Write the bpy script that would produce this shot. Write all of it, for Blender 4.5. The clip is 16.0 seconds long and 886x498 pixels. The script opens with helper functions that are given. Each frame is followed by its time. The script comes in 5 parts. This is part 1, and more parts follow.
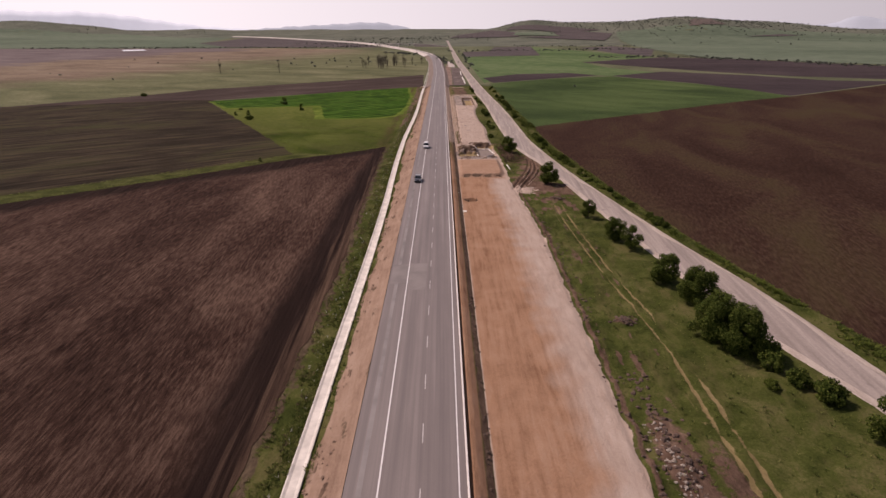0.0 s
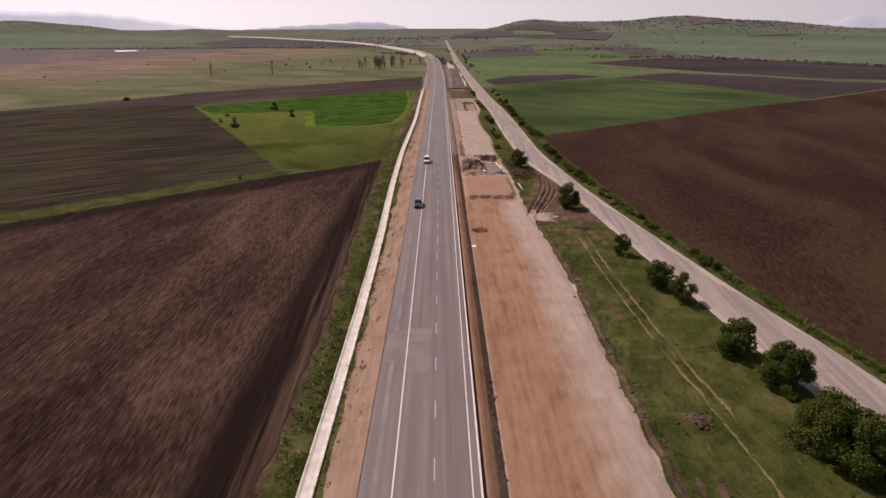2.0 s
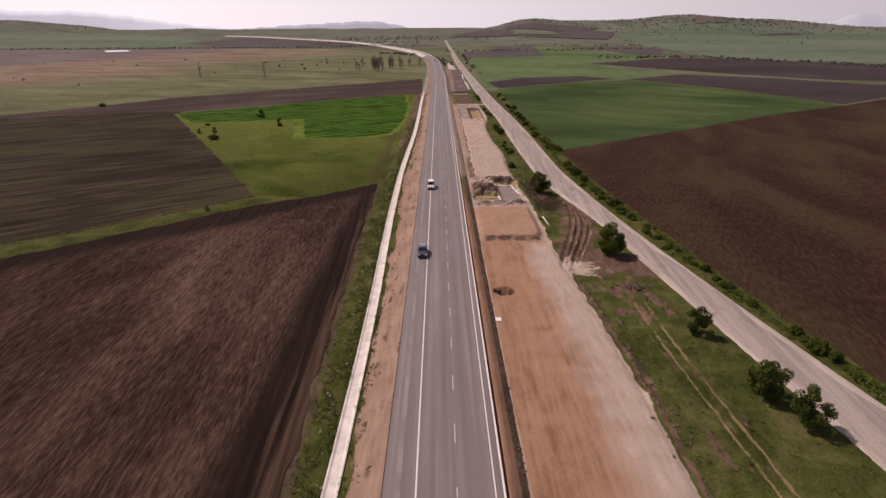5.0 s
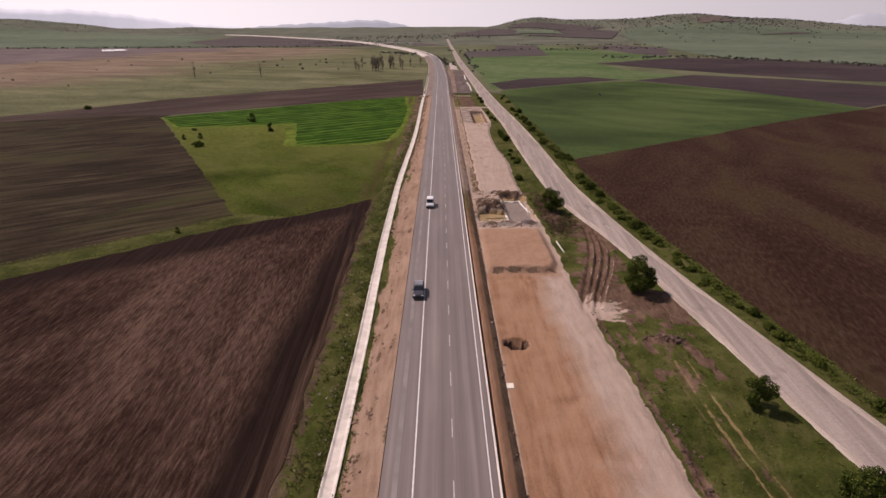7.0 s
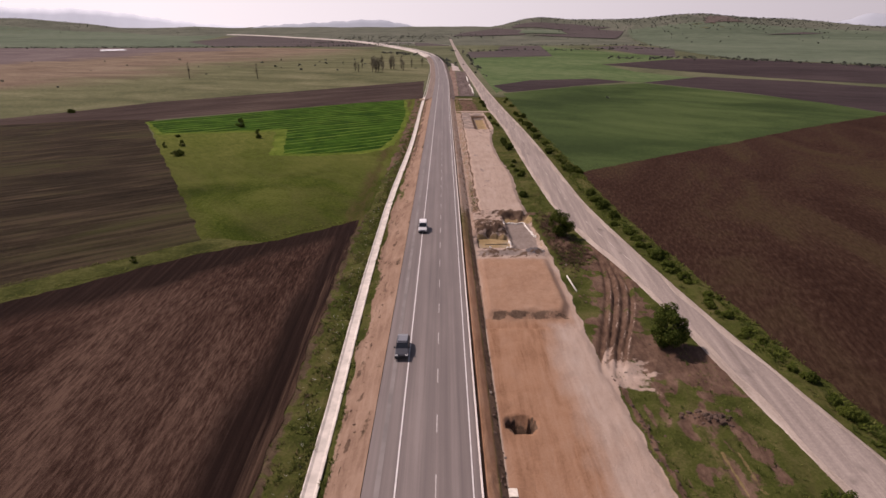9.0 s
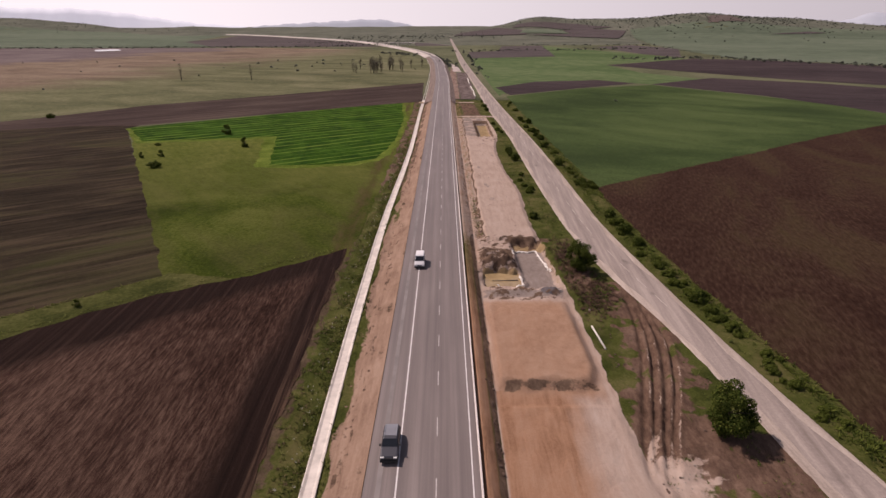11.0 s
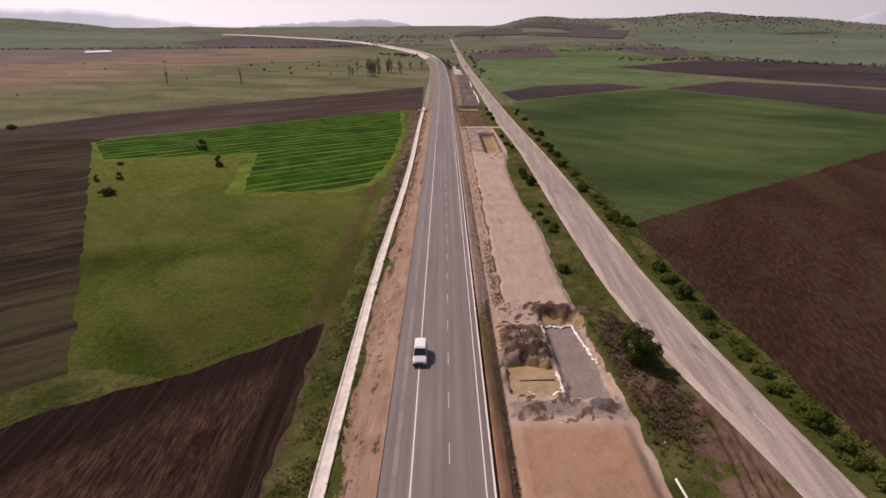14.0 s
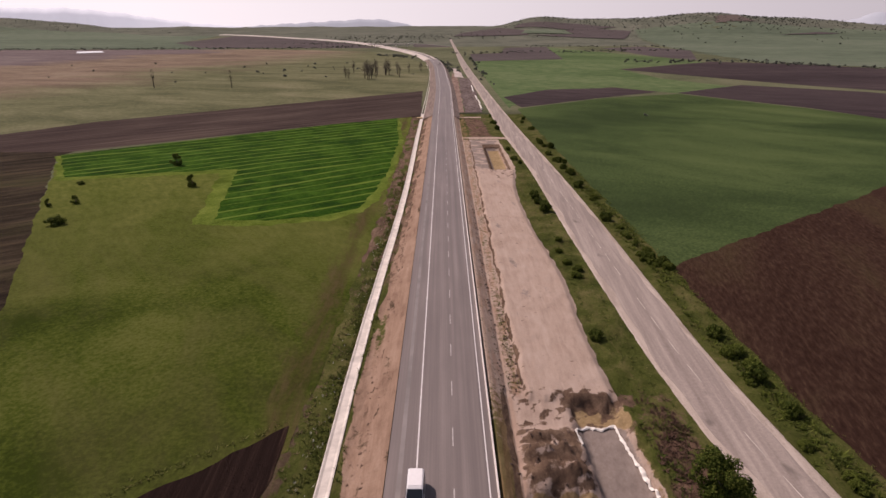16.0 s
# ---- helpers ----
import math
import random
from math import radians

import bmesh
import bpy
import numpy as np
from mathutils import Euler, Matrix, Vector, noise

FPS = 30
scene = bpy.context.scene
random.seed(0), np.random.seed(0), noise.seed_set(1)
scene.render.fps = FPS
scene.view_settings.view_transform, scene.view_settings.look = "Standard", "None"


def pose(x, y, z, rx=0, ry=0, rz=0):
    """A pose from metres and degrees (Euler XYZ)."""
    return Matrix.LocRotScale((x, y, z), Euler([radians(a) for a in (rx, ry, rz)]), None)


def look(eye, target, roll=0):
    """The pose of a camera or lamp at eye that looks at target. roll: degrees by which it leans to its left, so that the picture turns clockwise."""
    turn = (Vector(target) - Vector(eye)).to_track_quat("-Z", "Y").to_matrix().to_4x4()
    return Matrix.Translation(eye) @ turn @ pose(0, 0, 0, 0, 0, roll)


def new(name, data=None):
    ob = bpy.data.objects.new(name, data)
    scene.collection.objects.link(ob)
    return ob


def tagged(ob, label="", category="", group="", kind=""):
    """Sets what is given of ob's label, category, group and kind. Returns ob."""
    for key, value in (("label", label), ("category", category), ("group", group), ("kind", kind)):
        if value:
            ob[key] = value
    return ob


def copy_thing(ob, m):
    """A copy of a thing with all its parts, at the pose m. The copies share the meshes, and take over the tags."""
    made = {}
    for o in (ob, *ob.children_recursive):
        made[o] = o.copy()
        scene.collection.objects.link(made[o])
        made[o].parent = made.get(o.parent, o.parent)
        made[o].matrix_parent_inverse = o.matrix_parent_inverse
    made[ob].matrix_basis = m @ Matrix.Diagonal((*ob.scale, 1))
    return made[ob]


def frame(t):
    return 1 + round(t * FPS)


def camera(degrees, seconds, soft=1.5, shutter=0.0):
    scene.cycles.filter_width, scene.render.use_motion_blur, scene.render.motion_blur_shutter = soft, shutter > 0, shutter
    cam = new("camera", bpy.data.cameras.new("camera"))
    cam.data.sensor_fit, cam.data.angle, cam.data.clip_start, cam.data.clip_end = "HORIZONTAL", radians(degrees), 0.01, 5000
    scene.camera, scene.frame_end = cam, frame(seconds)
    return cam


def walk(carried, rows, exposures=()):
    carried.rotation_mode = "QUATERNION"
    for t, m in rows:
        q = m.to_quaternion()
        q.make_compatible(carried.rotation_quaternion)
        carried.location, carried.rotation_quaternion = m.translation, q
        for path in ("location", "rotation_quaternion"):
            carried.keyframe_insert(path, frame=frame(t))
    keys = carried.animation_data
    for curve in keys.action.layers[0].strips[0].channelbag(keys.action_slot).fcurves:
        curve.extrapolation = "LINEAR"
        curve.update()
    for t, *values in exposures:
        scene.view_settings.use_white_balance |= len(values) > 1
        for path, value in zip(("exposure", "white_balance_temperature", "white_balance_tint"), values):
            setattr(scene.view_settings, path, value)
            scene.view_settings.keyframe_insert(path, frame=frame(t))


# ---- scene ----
cam = camera(77.45, 16.0, soft=1.5)
METRES, STRETCH, EYE, TILT, LEAN, TURN = 163.59, 0.9712, 38.10, -0.152, -0.302, 0.085
ROWS = [
    (0.0, 0.0, 0.0, 0.0, -0.18, -21.06, 0.46),
    (0.5, -0.0016, 0.0353, 0.0009, -0.23, -21.06, 0.48),
    (1.0, -0.0036, 0.0721, 0.002, -0.29, -21.08, 0.49),
    (1.5, -0.0056, 0.1063, 0.0028, -0.33, -21.09, 0.52),
    (2.0, -0.0079, 0.1417, 0.0038, -0.37, -21.1, 0.52),
    (2.5, -0.01, 0.1749, 0.0045, -0.42, -21.1, 0.51),
    (3.0, -0.0123, 0.209, 0.0052, -0.46, -21.12, 0.55),
    (3.5, -0.0148, 0.2401, 0.006, -0.5, -21.16, 0.57),
    (4.0, -0.0176, 0.2723, 0.0068, -0.52, -21.17, 0.57),
    (6.5, -0.0217, 0.4146, 0.0089, -0.47, -21.24, 0.58),
    (7.0, -0.0183, 0.4405, 0.0092, -0.33, -21.27, 0.53),
    (7.5, -0.0142, 0.4646, 0.0094, -0.22, -21.29, 0.48),
    (8.0, -0.0107, 0.491, 0.0104, -0.13, -21.31, 0.45),
    (8.5, -0.0083, 0.5175, 0.011, -0.06, -21.31, 0.47),
    (9.0, -0.0066, 0.5466, 0.0116, 0.02, -21.29, 0.47),
    (11.5, -0.0063, 0.6916, 0.0144, 0.06, -21.34, 0.51),
    (12.0, -0.0075, 0.7226, 0.0154, 0.05, -21.35, 0.53),
    (12.5, -0.009, 0.7524, 0.0163, 0.05, -21.34, 0.54),
    (13.0, -0.0114, 0.7841, 0.0174, 0.04, -21.36, 0.55),
    (13.5, -0.0123, 0.8159, 0.0186, 0.05, -21.36, 0.58),
    (14.0, -0.0139, 0.8507, 0.0203, 0.01, -21.36, 0.56),
    (14.5, -0.0151, 0.8848, 0.022, -0.01, -21.38, 0.55),
    (15.0, -0.0163, 0.9225, 0.0233, -0.02, -21.37, 0.53),
    (15.5, -0.0166, 0.9586, 0.0248, -0.03, -21.38, 0.5),
    (16.0, -0.0167, 0.9976, 0.0264, -0.04, -21.36, 0.51),
]
walk(cam, [(t, pose(2.083, 0, EYE, TILT, LEAN, TURN) @ pose(METRES * x, METRES * STRETCH * y, METRES * z, 90 + pitch, roll, yaw)) for t, x, y, z, yaw, pitch, roll in ROWS],
     exposures=((0.0, 0.12, 7000, 27), (16.0, 0.12, 7000, 27)))

# ---- light: hazy spring sun ahead and to the left of the flight ----
SUN_EL, SUN_AZ = 50.0, -53.0            # degrees up; degrees from +y towards +x
world = bpy.data.worlds.new("world")
scene.world = world
world.use_nodes = True
wt = world.node_tree
sky = wt.nodes.new("ShaderNodeTexSky")
sky.sky_type, sky.sun_disc = "NISHITA", False
sky.sun_elevation, sky.sun_rotation = radians(SUN_EL), radians(SUN_AZ)
sky.air_density, sky.dust_density, sky.ozone_density = 1.0, 1.2, 1.0
wt.nodes["Background"].inputs["Strength"].default_value = 0.065
veil = wt.nodes.new("ShaderNodeMix")        # spring haze, thick at the horizon and thin overhead
veil.data_type = "RGBA"
up = wt.nodes.new("ShaderNodeSeparateXYZ")
wt.links.new(wt.nodes.new("ShaderNodeTexCoord").outputs["Generated"], up.inputs[0])
thin = wt.nodes.new("ShaderNodeMapRange")
thin.interpolation_type = "SMOOTHSTEP"
for sock, v in zip(("From Min", "From Max", "To Min", "To Max"), (0.0, 0.42, 0.96, 0.12)):
    thin.inputs[sock].default_value = v
wt.links.new(up.outputs["Z"], thin.inputs["Value"])
wt.links.new(thin.outputs[0], veil.inputs[0])
wt.links.new(sky.outputs[0], veil.inputs[6])
side = wt.nodes.new("ShaderNodeMapRange")     # the haze is brighter towards the sun
for sock, v in zip(("From Min", "From Max", "To Min", "To Max"), (-0.45, 0.65, 0.0, 1.0)):
    side.inputs[sock].default_value = v
wt.links.new(up.outputs["X"], side.inputs["Value"])
glow = wt.nodes.new("ShaderNodeMix")
glow.data_type = "RGBA"
glow.inputs[6].default_value, glow.inputs[7].default_value = (13.6, 13.8, 14.4, 1), (7.2, 7.3, 7.9, 1)
wt.links.new(side.outputs[0], glow.inputs[0])
wt.links.new(glow.outputs[2], veil.inputs[7])
wt.links.new(veil.outputs[2], wt.nodes["Background"].inputs["Color"])
sun = new("sun", bpy.data.lights.new("sun", "SUN"))
sun.data.energy, sun.data.angle, sun.data.color = 4.0, radians(1.2), (1.0, 0.93, 0.85)
sun.matrix_world = look((-math.sin(radians(-SUN_AZ)) * 100, math.cos(radians(SUN_AZ)) * 100, 100 * math.tan(radians(SUN_EL))), (0, 0, 0))

# ---- materials ----
def ramp(nt, fac, stops):
    n = nt.nodes.new("ShaderNodeValToRGB")
    e = n.color_ramp.elements
    while len(e) < len(stops):
        e.new(0.5)
    for el, (p, c) in zip(e, stops):
        el.position = p
        el.color = (*c, 1) if len(c) == 3 else (c[0], c[0], c[0], 1)
    nt.links.new(fac, n.inputs[0])
    return n.outputs[0]


def mapped(nt, scale=(1, 1, 1), turn=0.0, local=False):
    """World (or local) coordinates in metres, turned about z, then scaled."""
    if local:
        src = nt.nodes.new("ShaderNodeTexCoord").outputs["Object"]
    else:
        src = nt.nodes.new("ShaderNodeNewGeometry").outputs["Position"]
    a = nt.nodes.new("ShaderNodeMapping")
    a.inputs["Rotation"].default_value = (0, 0, radians(turn))
    nt.links.new(src, a.inputs[0])
    b = nt.nodes.new("ShaderNodeMapping")
    b.inputs["Scale"].default_value = scale
    nt.links.new(a.outputs[0], b.inputs[0])
    return b.outputs[0]


def fuzz(nt, vec, scale, detail=4.0, rough=0.6, warp=0.0):
    n = nt.nodes.new("ShaderNodeTexNoise")
    n.inputs["Scale"].default_value, n.inputs["Detail"].default_value = scale, detail
    n.inputs["Roughness"].default_value, n.inputs["Distortion"].default_value = rough, warp
    nt.links.new(vec, n.inputs["Vector"])
    return n.outputs[0]


def mix(nt, fac, a, b, kind="MIX"):
    n = nt.nodes.new("ShaderNodeMix")
    n.data_type, n.blend_type = "RGBA", kind
    for sock, v in ((n.inputs[0], fac), (n.inputs[6], a), (n.inputs[7], b)):
        if isinstance(v, (int, float)):
            sock.default_value = v
        elif isinstance(v, tuple):
            sock.default_value = (*v, 1)
        else:
            nt.links.new(v, sock)
    return n.outputs[2]


def calc(nt, op, a, b=0.0, clamp=False):
    n = nt.nodes.new("ShaderNodeMath")
    n.operation, n.use_clamp = op, clamp
    for sock, v in zip(n.inputs, (a, b)):
        if isinstance(v, (int, float)):
            sock.default_value = v
        else:
            nt.links.new(v, sock)
    return n.outputs[0]


def blank(name, rough=0.9, spec=0.2):
    m = bpy.data.materials.new(name)
    m.use_nodes = True
    s = m.node_tree.nodes["Principled BSDF"]
    s.inputs["Roughness"].default_value = rough
    s.inputs["Specular IOR Level"].default_value = spec
    return m, m.node_tree, s


def bump(nt, shader, height, dist, strength=1.0):
    n = nt.nodes.new("ShaderNodeBump")
    n.inputs["Strength"].default_value, n.inputs["Distance"].default_value = strength, dist
    nt.links.new(height, n.inputs["Height"])
    nt.links.new(n.outputs[0], shader.inputs["Normal"])


def soil(name, dark, mid, light, turn=0.0, stretch=14.0, rows=1.1, big=0.03, relief=0.12, clods=(3.2, 0.9), bands=None, weeds=None, amount=0.5, headland=None):
    """Worked soil: furrows along one direction, clods, large damp and dry areas, and a bloom of weeds."""
    m, nt, s = blank(name, 1.0, 0.02)
    fur = fuzz(nt, mapped(nt, (rows, rows / stretch, 1), turn), 1.0, 5, 0.65)
    fine = fuzz(nt, mapped(nt, (*clods, 1), turn), 1.0, 7, 0.82)
    area = fuzz(nt, mapped(nt, (big, big * 0.4, 1), turn), 1.0, 5, 0.65, 0.6)
    f = calc(nt, "ADD", calc(nt, "MULTIPLY", fur, 0.5), calc(nt, "MULTIPLY", fine, 0.32))
    f = calc(nt, "ADD", f, calc(nt, "MULTIPLY", area, 0.38))
    c = ramp(nt, f, [(0.49, dark), (0.59, mid), (0.71, light)])
    if bands:
        b = fuzz(nt, mapped(nt, (bands[1], bands[1] * 0.06, 1), bands[0]), 1.0, 4, 0.6)
        c = mix(nt, ramp(nt, b, [(0.44, (0,)), (0.64, (0.40,))]), c, ramp(nt, f, [(0.49, mid), (0.66, tuple(v * 1.12 for v in light))]))
    if weeds:
        w = ramp(nt, calc(nt, "ADD", calc(nt, "MULTIPLY", area, 0.7), calc(nt, "MULTIPLY", fine, 0.3)), [(0.62 - amount * 0.3, (0,)), (0.8 - amount * 0.3, (1,))])
        c = mix(nt, w, c, weeds)
    if headland:
        xyz = nt.nodes.new("ShaderNodeSeparateXYZ")
        nt.links.new(mapped(nt), xyz.inputs[0])
        X, Y = xyz.outputs[0], xyz.outputs[1]
        by_road = calc(nt, "DIVIDE", calc(nt, "ADD", X, 25.5), 3.0)
        across = calc(nt, "ADD", calc(nt, "MULTIPLY", calc(nt, "ADD", X, 19.6), -0.642), calc(nt, "MULTIPLY", calc(nt, "SUBTRACT", Y, 212.5), 0.767))
        k = calc(nt, "MAXIMUM", by_road, calc(nt, "DIVIDE", calc(nt, "ADD", across, 11.0), 5.0))
        k = calc(nt, "ADD", k, calc(nt, "MULTIPLY", calc(nt, "SUBTRACT", area, 0.5), 4.0))
        k = ramp(nt, k, [(0.0, (0,)), (1.0, (1,))])
        f1 = fuzz(nt, mapped(nt, (1.3, 0.03, 1), -2), 1.0, 5, 0.7)
        g = calc(nt, "ADD", calc(nt, "MULTIPLY", f1, 0.7), calc(nt, "MULTIPLY", fine, 0.3))
        c = mix(nt, k, c, ramp(nt, g, [(0.36, headland[0]), (0.52, headland[1]), (0.68, headland[2])]))
        rim = calc(nt, "ADD", calc(nt, "DIVIDE", calc(nt, "ADD", X, 20.6), 2.2), calc(nt, "MULTIPLY", calc(nt, "SUBTRACT", f1, 0.5), 3.0))
        c = mix(nt, ramp(nt, rim, [(0.2, (0,)), (1.0, (0.75,))]), c, ramp(nt, g, [(0.4, (0.035, 0.020, 0.015)), (0.65, (0.15, 0.095, 0.065))]))
    nt.links.new(c, s.inputs["Base Color"])
    bump(nt, s, calc(nt, "ADD", fur, fine), relief)
    return m


def grassy(name, deep, mid, pale, big=0.05, turn=0.0, stretch=1.0, relief=0.15, fine_scale=2.2):
    m, nt, s = blank(name, 1.0, 0.02)
    area = fuzz(nt, mapped(nt, (big, big / stretch, big), turn), 1.0, 6, 0.62, 0.4)
    tuft = fuzz(nt, mapped(nt, (1, 1 / max(1, stretch * 0.5), 1), turn), fine_scale, 6, 0.75)
    f = calc(nt, "ADD", calc(nt, "MULTIPLY", area, 0.54), calc(nt, "MULTIPLY", tuft, 0.50))
    nt.links.new(ramp(nt, f, [(0.43, deep), (0.52, mid), (0.63, pale)]), s.inputs["Base Color"])
    bump(nt, s, tuft, relief)
    return m


def meadow_mat():
    m = grassy("meadow_grass", (0.022, 0.032, 0.005), (0.043, 0.058, 0.009), (0.078, 0.086, 0.021), big=0.035, fine_scale=1.6)
    nt = m.node_tree
    s = nt.nodes["Principled BSDF"]
    c = s.inputs["Base Color"].links[0].from_socket
    dry = fuzz(nt, mapped(nt, (0.05, 0.016, 1), -35), 1.0, 7, 0.66, 0.6)
    c = mix(nt, ramp(nt, dry, [(0.42, (0,)), (0.66, (0.55,))]), c, (0.074, 0.065, 0.026))
    xyz = nt.nodes.new("ShaderNodeSeparateXYZ")
    nt.links.new(mapped(nt), xyz.inputs[0])
    # far grass brightened along y: its backlit look is mixed into the colour
    brightened = calc(nt, "ADD", calc(nt, "DIVIDE", calc(nt, "SUBTRACT", xyz.outputs[1], 235.0), 90.0), calc(nt, "MULTIPLY", calc(nt, "SUBTRACT", dry, 0.5), 1.5))
    c = mix(nt, ramp(nt, brightened, [(0.0, (0,)), (1.0, (0.7,))]), c, ramp(nt, fuzz(nt, mapped(nt, (0.5, 0.2, 1), -35), 1.0, 7, 0.75), [(0.38, (0.062, 0.078, 0.013)), (0.62, (0.118, 0.130, 0.031))]))
    n = fuzz(nt, mapped(nt, (0.25, 0.06, 1)), 1.0, 6, 0.7, 0.4)
    k = calc(nt, "SUBTRACT", 1.0, calc(nt, "DIVIDE", calc(nt, "ABSOLUTE", calc(nt, "ADD", xyz.outputs[0], 21.0)), 5.0))
    k = calc(nt, "ADD", calc(nt, "MULTIPLY", k, 0.55), calc(nt, "MULTIPLY", calc(nt, "SUBTRACT", n, 0.5), 1.6))
    nt.links.new(mix(nt, ramp(nt, k, [(0.25, (0,)), (0.6, (0.85,))]), c, ramp(nt, n, [(0.4, (0.035, 0.026, 0.010)), (0.62, (0.075, 0.055, 0.026))])), s.inputs["Base Color"])
    return m


def crop_mat():
    """Young crop with pale gaps between the drill passes, which run along the field's long side."""
    m = grassy("young_crop", (0.008, 0.026, 0.003), (0.017, 0.049, 0.004), (0.034, 0.078, 0.009), big=0.10, turn=-34, stretch=1.0, fine_scale=1.2)
    nt = m.node_tree
    s = nt.nodes["Principled BSDF"]
    c = s.inputs["Base Color"].links[0].from_socket
    xyz = nt.nodes.new("ShaderNodeSeparateXYZ")
    nt.links.new(mapped(nt, (1, 1, 1), -34), xyz.inputs[0])
    bend = fuzz(nt, mapped(nt, (0.012, 0.03, 1), -34), 1.0, 2, 0.5)
    v = calc(nt, "ADD", calc(nt, "DIVIDE", xyz.outputs[1], 6.4), calc(nt, "MULTIPLY", bend, 1.6))
    d = calc(nt, "ABSOLUTE", calc(nt, "SUBTRACT", calc(nt, "FRACT", v), 0.5))
    broken = fuzz(nt, mapped(nt, (0.035, 0.16, 1), -34), 1.0, 5, 0.65)
    k = calc(nt, "ADD", calc(nt, "MULTIPLY", d, -3.4), calc(nt, "MULTIPLY", broken, 1.5))
    c = mix(nt, ramp(nt, k, [(0.36, (0,)), (0.74, (1.0,))]), c, (0.096, 0.142, 0.023))
    nt.links.new(c, s.inputs["Base Color"])
    return m


def plain_mat():
    """The plain: green grass giving way to rusty dry grass and then to purple-brown fallow, with no sharp border."""
    m, nt, s = blank("plain_grassland", 1.0, 0.02)
    tuft = fuzz(nt, mapped(nt, (0.5, 0.5, 1)), 1.0, 7, 0.8)
    area = fuzz(nt, mapped(nt, (0.022, 0.011, 1), -65), 1.0, 7, 0.68, 0.5)
    broad = fuzz(nt, mapped(nt, (0.006, 0.003, 1), -65), 1.0, 6, 0.66, 0.3)
    f = calc(nt, "ADD", calc(nt, "MULTIPLY", tuft, 0.5), calc(nt, "MULTIPLY", area, 0.5))
    green = ramp(nt, f, [(0.41, (0.060, 0.062, 0.032)), (0.50, (0.102, 0.106, 0.055)), (0.60, (0.164, 0.150, 0.090))])
    rust = ramp(nt, f, [(0.40, (0.104, 0.076, 0.056)), (0.50, (0.160, 0.117, 0.084)), (0.60, (0.212, 0.168, 0.122))])
    fallow = ramp(nt, f, [(0.40, (0.090, 0.069, 0.070)), (0.50, (0.124, 0.097, 0.096)), (0.61, (0.164, 0.134, 0.124))])
    xyz = nt.nodes.new("ShaderNodeSeparateXYZ")
    nt.links.new(mapped(nt), xyz.inputs[0])
    w = calc(nt, "SUBTRACT", xyz.outputs[0], calc(nt, "MULTIPLY", xyz.outputs[1], 0.335))
    w = calc(nt, "ADD", w, calc(nt, "MULTIPLY", calc(nt, "SUBTRACT", broad, 0.5), 330.0))
    w = calc(nt, "ADD", w, calc(nt, "MULTIPLY", calc(nt, "SUBTRACT", area, 0.5), 150.0))
    dry = ramp(nt, calc(nt, "DIVIDE", calc(nt, "SUBTRACT", -495.0, w), 120.0), [(0.0, (0,)), (1.0, (1,))])
    bare = ramp(nt, calc(nt, "DIVIDE", calc(nt, "SUBTRACT", -790.0, w), 70.0), [(0.0, (0,)), (1.0, (1,))])
    nt.links.new(mix(nt, bare, mix(nt, dry, green, rust), fallow), s.inputs["Base Color"])
    bump(nt, s, tuft, 0.3)
    return m


def mottled(name, low, high, scale=0.3, stretch=3.0):
    """Bare ground in two tones, streaked along the works."""
    m, nt, s = blank(name, 1.0, 0.03)
    a = fuzz(nt, mapped(nt, (scale, scale / stretch, 1)), 1.0, 7, 0.72, 0.6)
    b = fuzz(nt, mapped(nt), scale * 5, 6, 0.75)
    f = calc(nt, "ADD", calc(nt, "MULTIPLY", a, 0.65), calc(nt, "MULTIPLY", b, 0.35))
    mid = tuple((u + v) / 2 for u, v in zip(low, high))
    nt.links.new(ramp(nt, f, [(0.42, low), (0.50, mid), (0.60, high)]), s.inputs["Base Color"])
    bump(nt, s, b, 0.15)
    return m


def plain(name, colour, rough=0.5, metal=0.0, vary=0.12, scale=3.0, spec=0.4, local=True):
    m, nt, s = blank(name, rough, spec)
    s.inputs["Metallic"].default_value = metal
    n = fuzz(nt, mapped(nt, local=local), scale, 5)
    lo = tuple(v * (1 - vary) for v in colour)
    hi = tuple(min(1, v * (1 + vary)) for v in colour)
    nt.links.new(ramp(nt, n, [(0.35, lo), (0.65, hi)]), s.inputs["Base Color"])
    return m


def foliage(name, deep, mid, pale):
    m, nt, s = blank(name, 0.75, 0.06)
    g = nt.nodes.new("ShaderNodeNewGeometry").outputs["Random Per Island"]
    nt.links.new(ramp(nt, g, [(0.0, deep), (0.55, mid), (1.0, pale)]), s.inputs["Base Color"])
    thru = nt.nodes.new("ShaderNodeBsdfTranslucent")
    both = nt.nodes.new("ShaderNodeMixShader")
    both.inputs[0].default_value = 0.35
    nt.links.new(s.inputs["Base Color"].links[0].from_socket, thru.inputs["Color"])
    nt.links.new(s.outputs[0], both.inputs[1])
    nt.links.new(thru.outputs[0], both.inputs[2])
    nt.links.new(both.outputs[0], nt.nodes["Material Output"].inputs["Surface"])
    return m


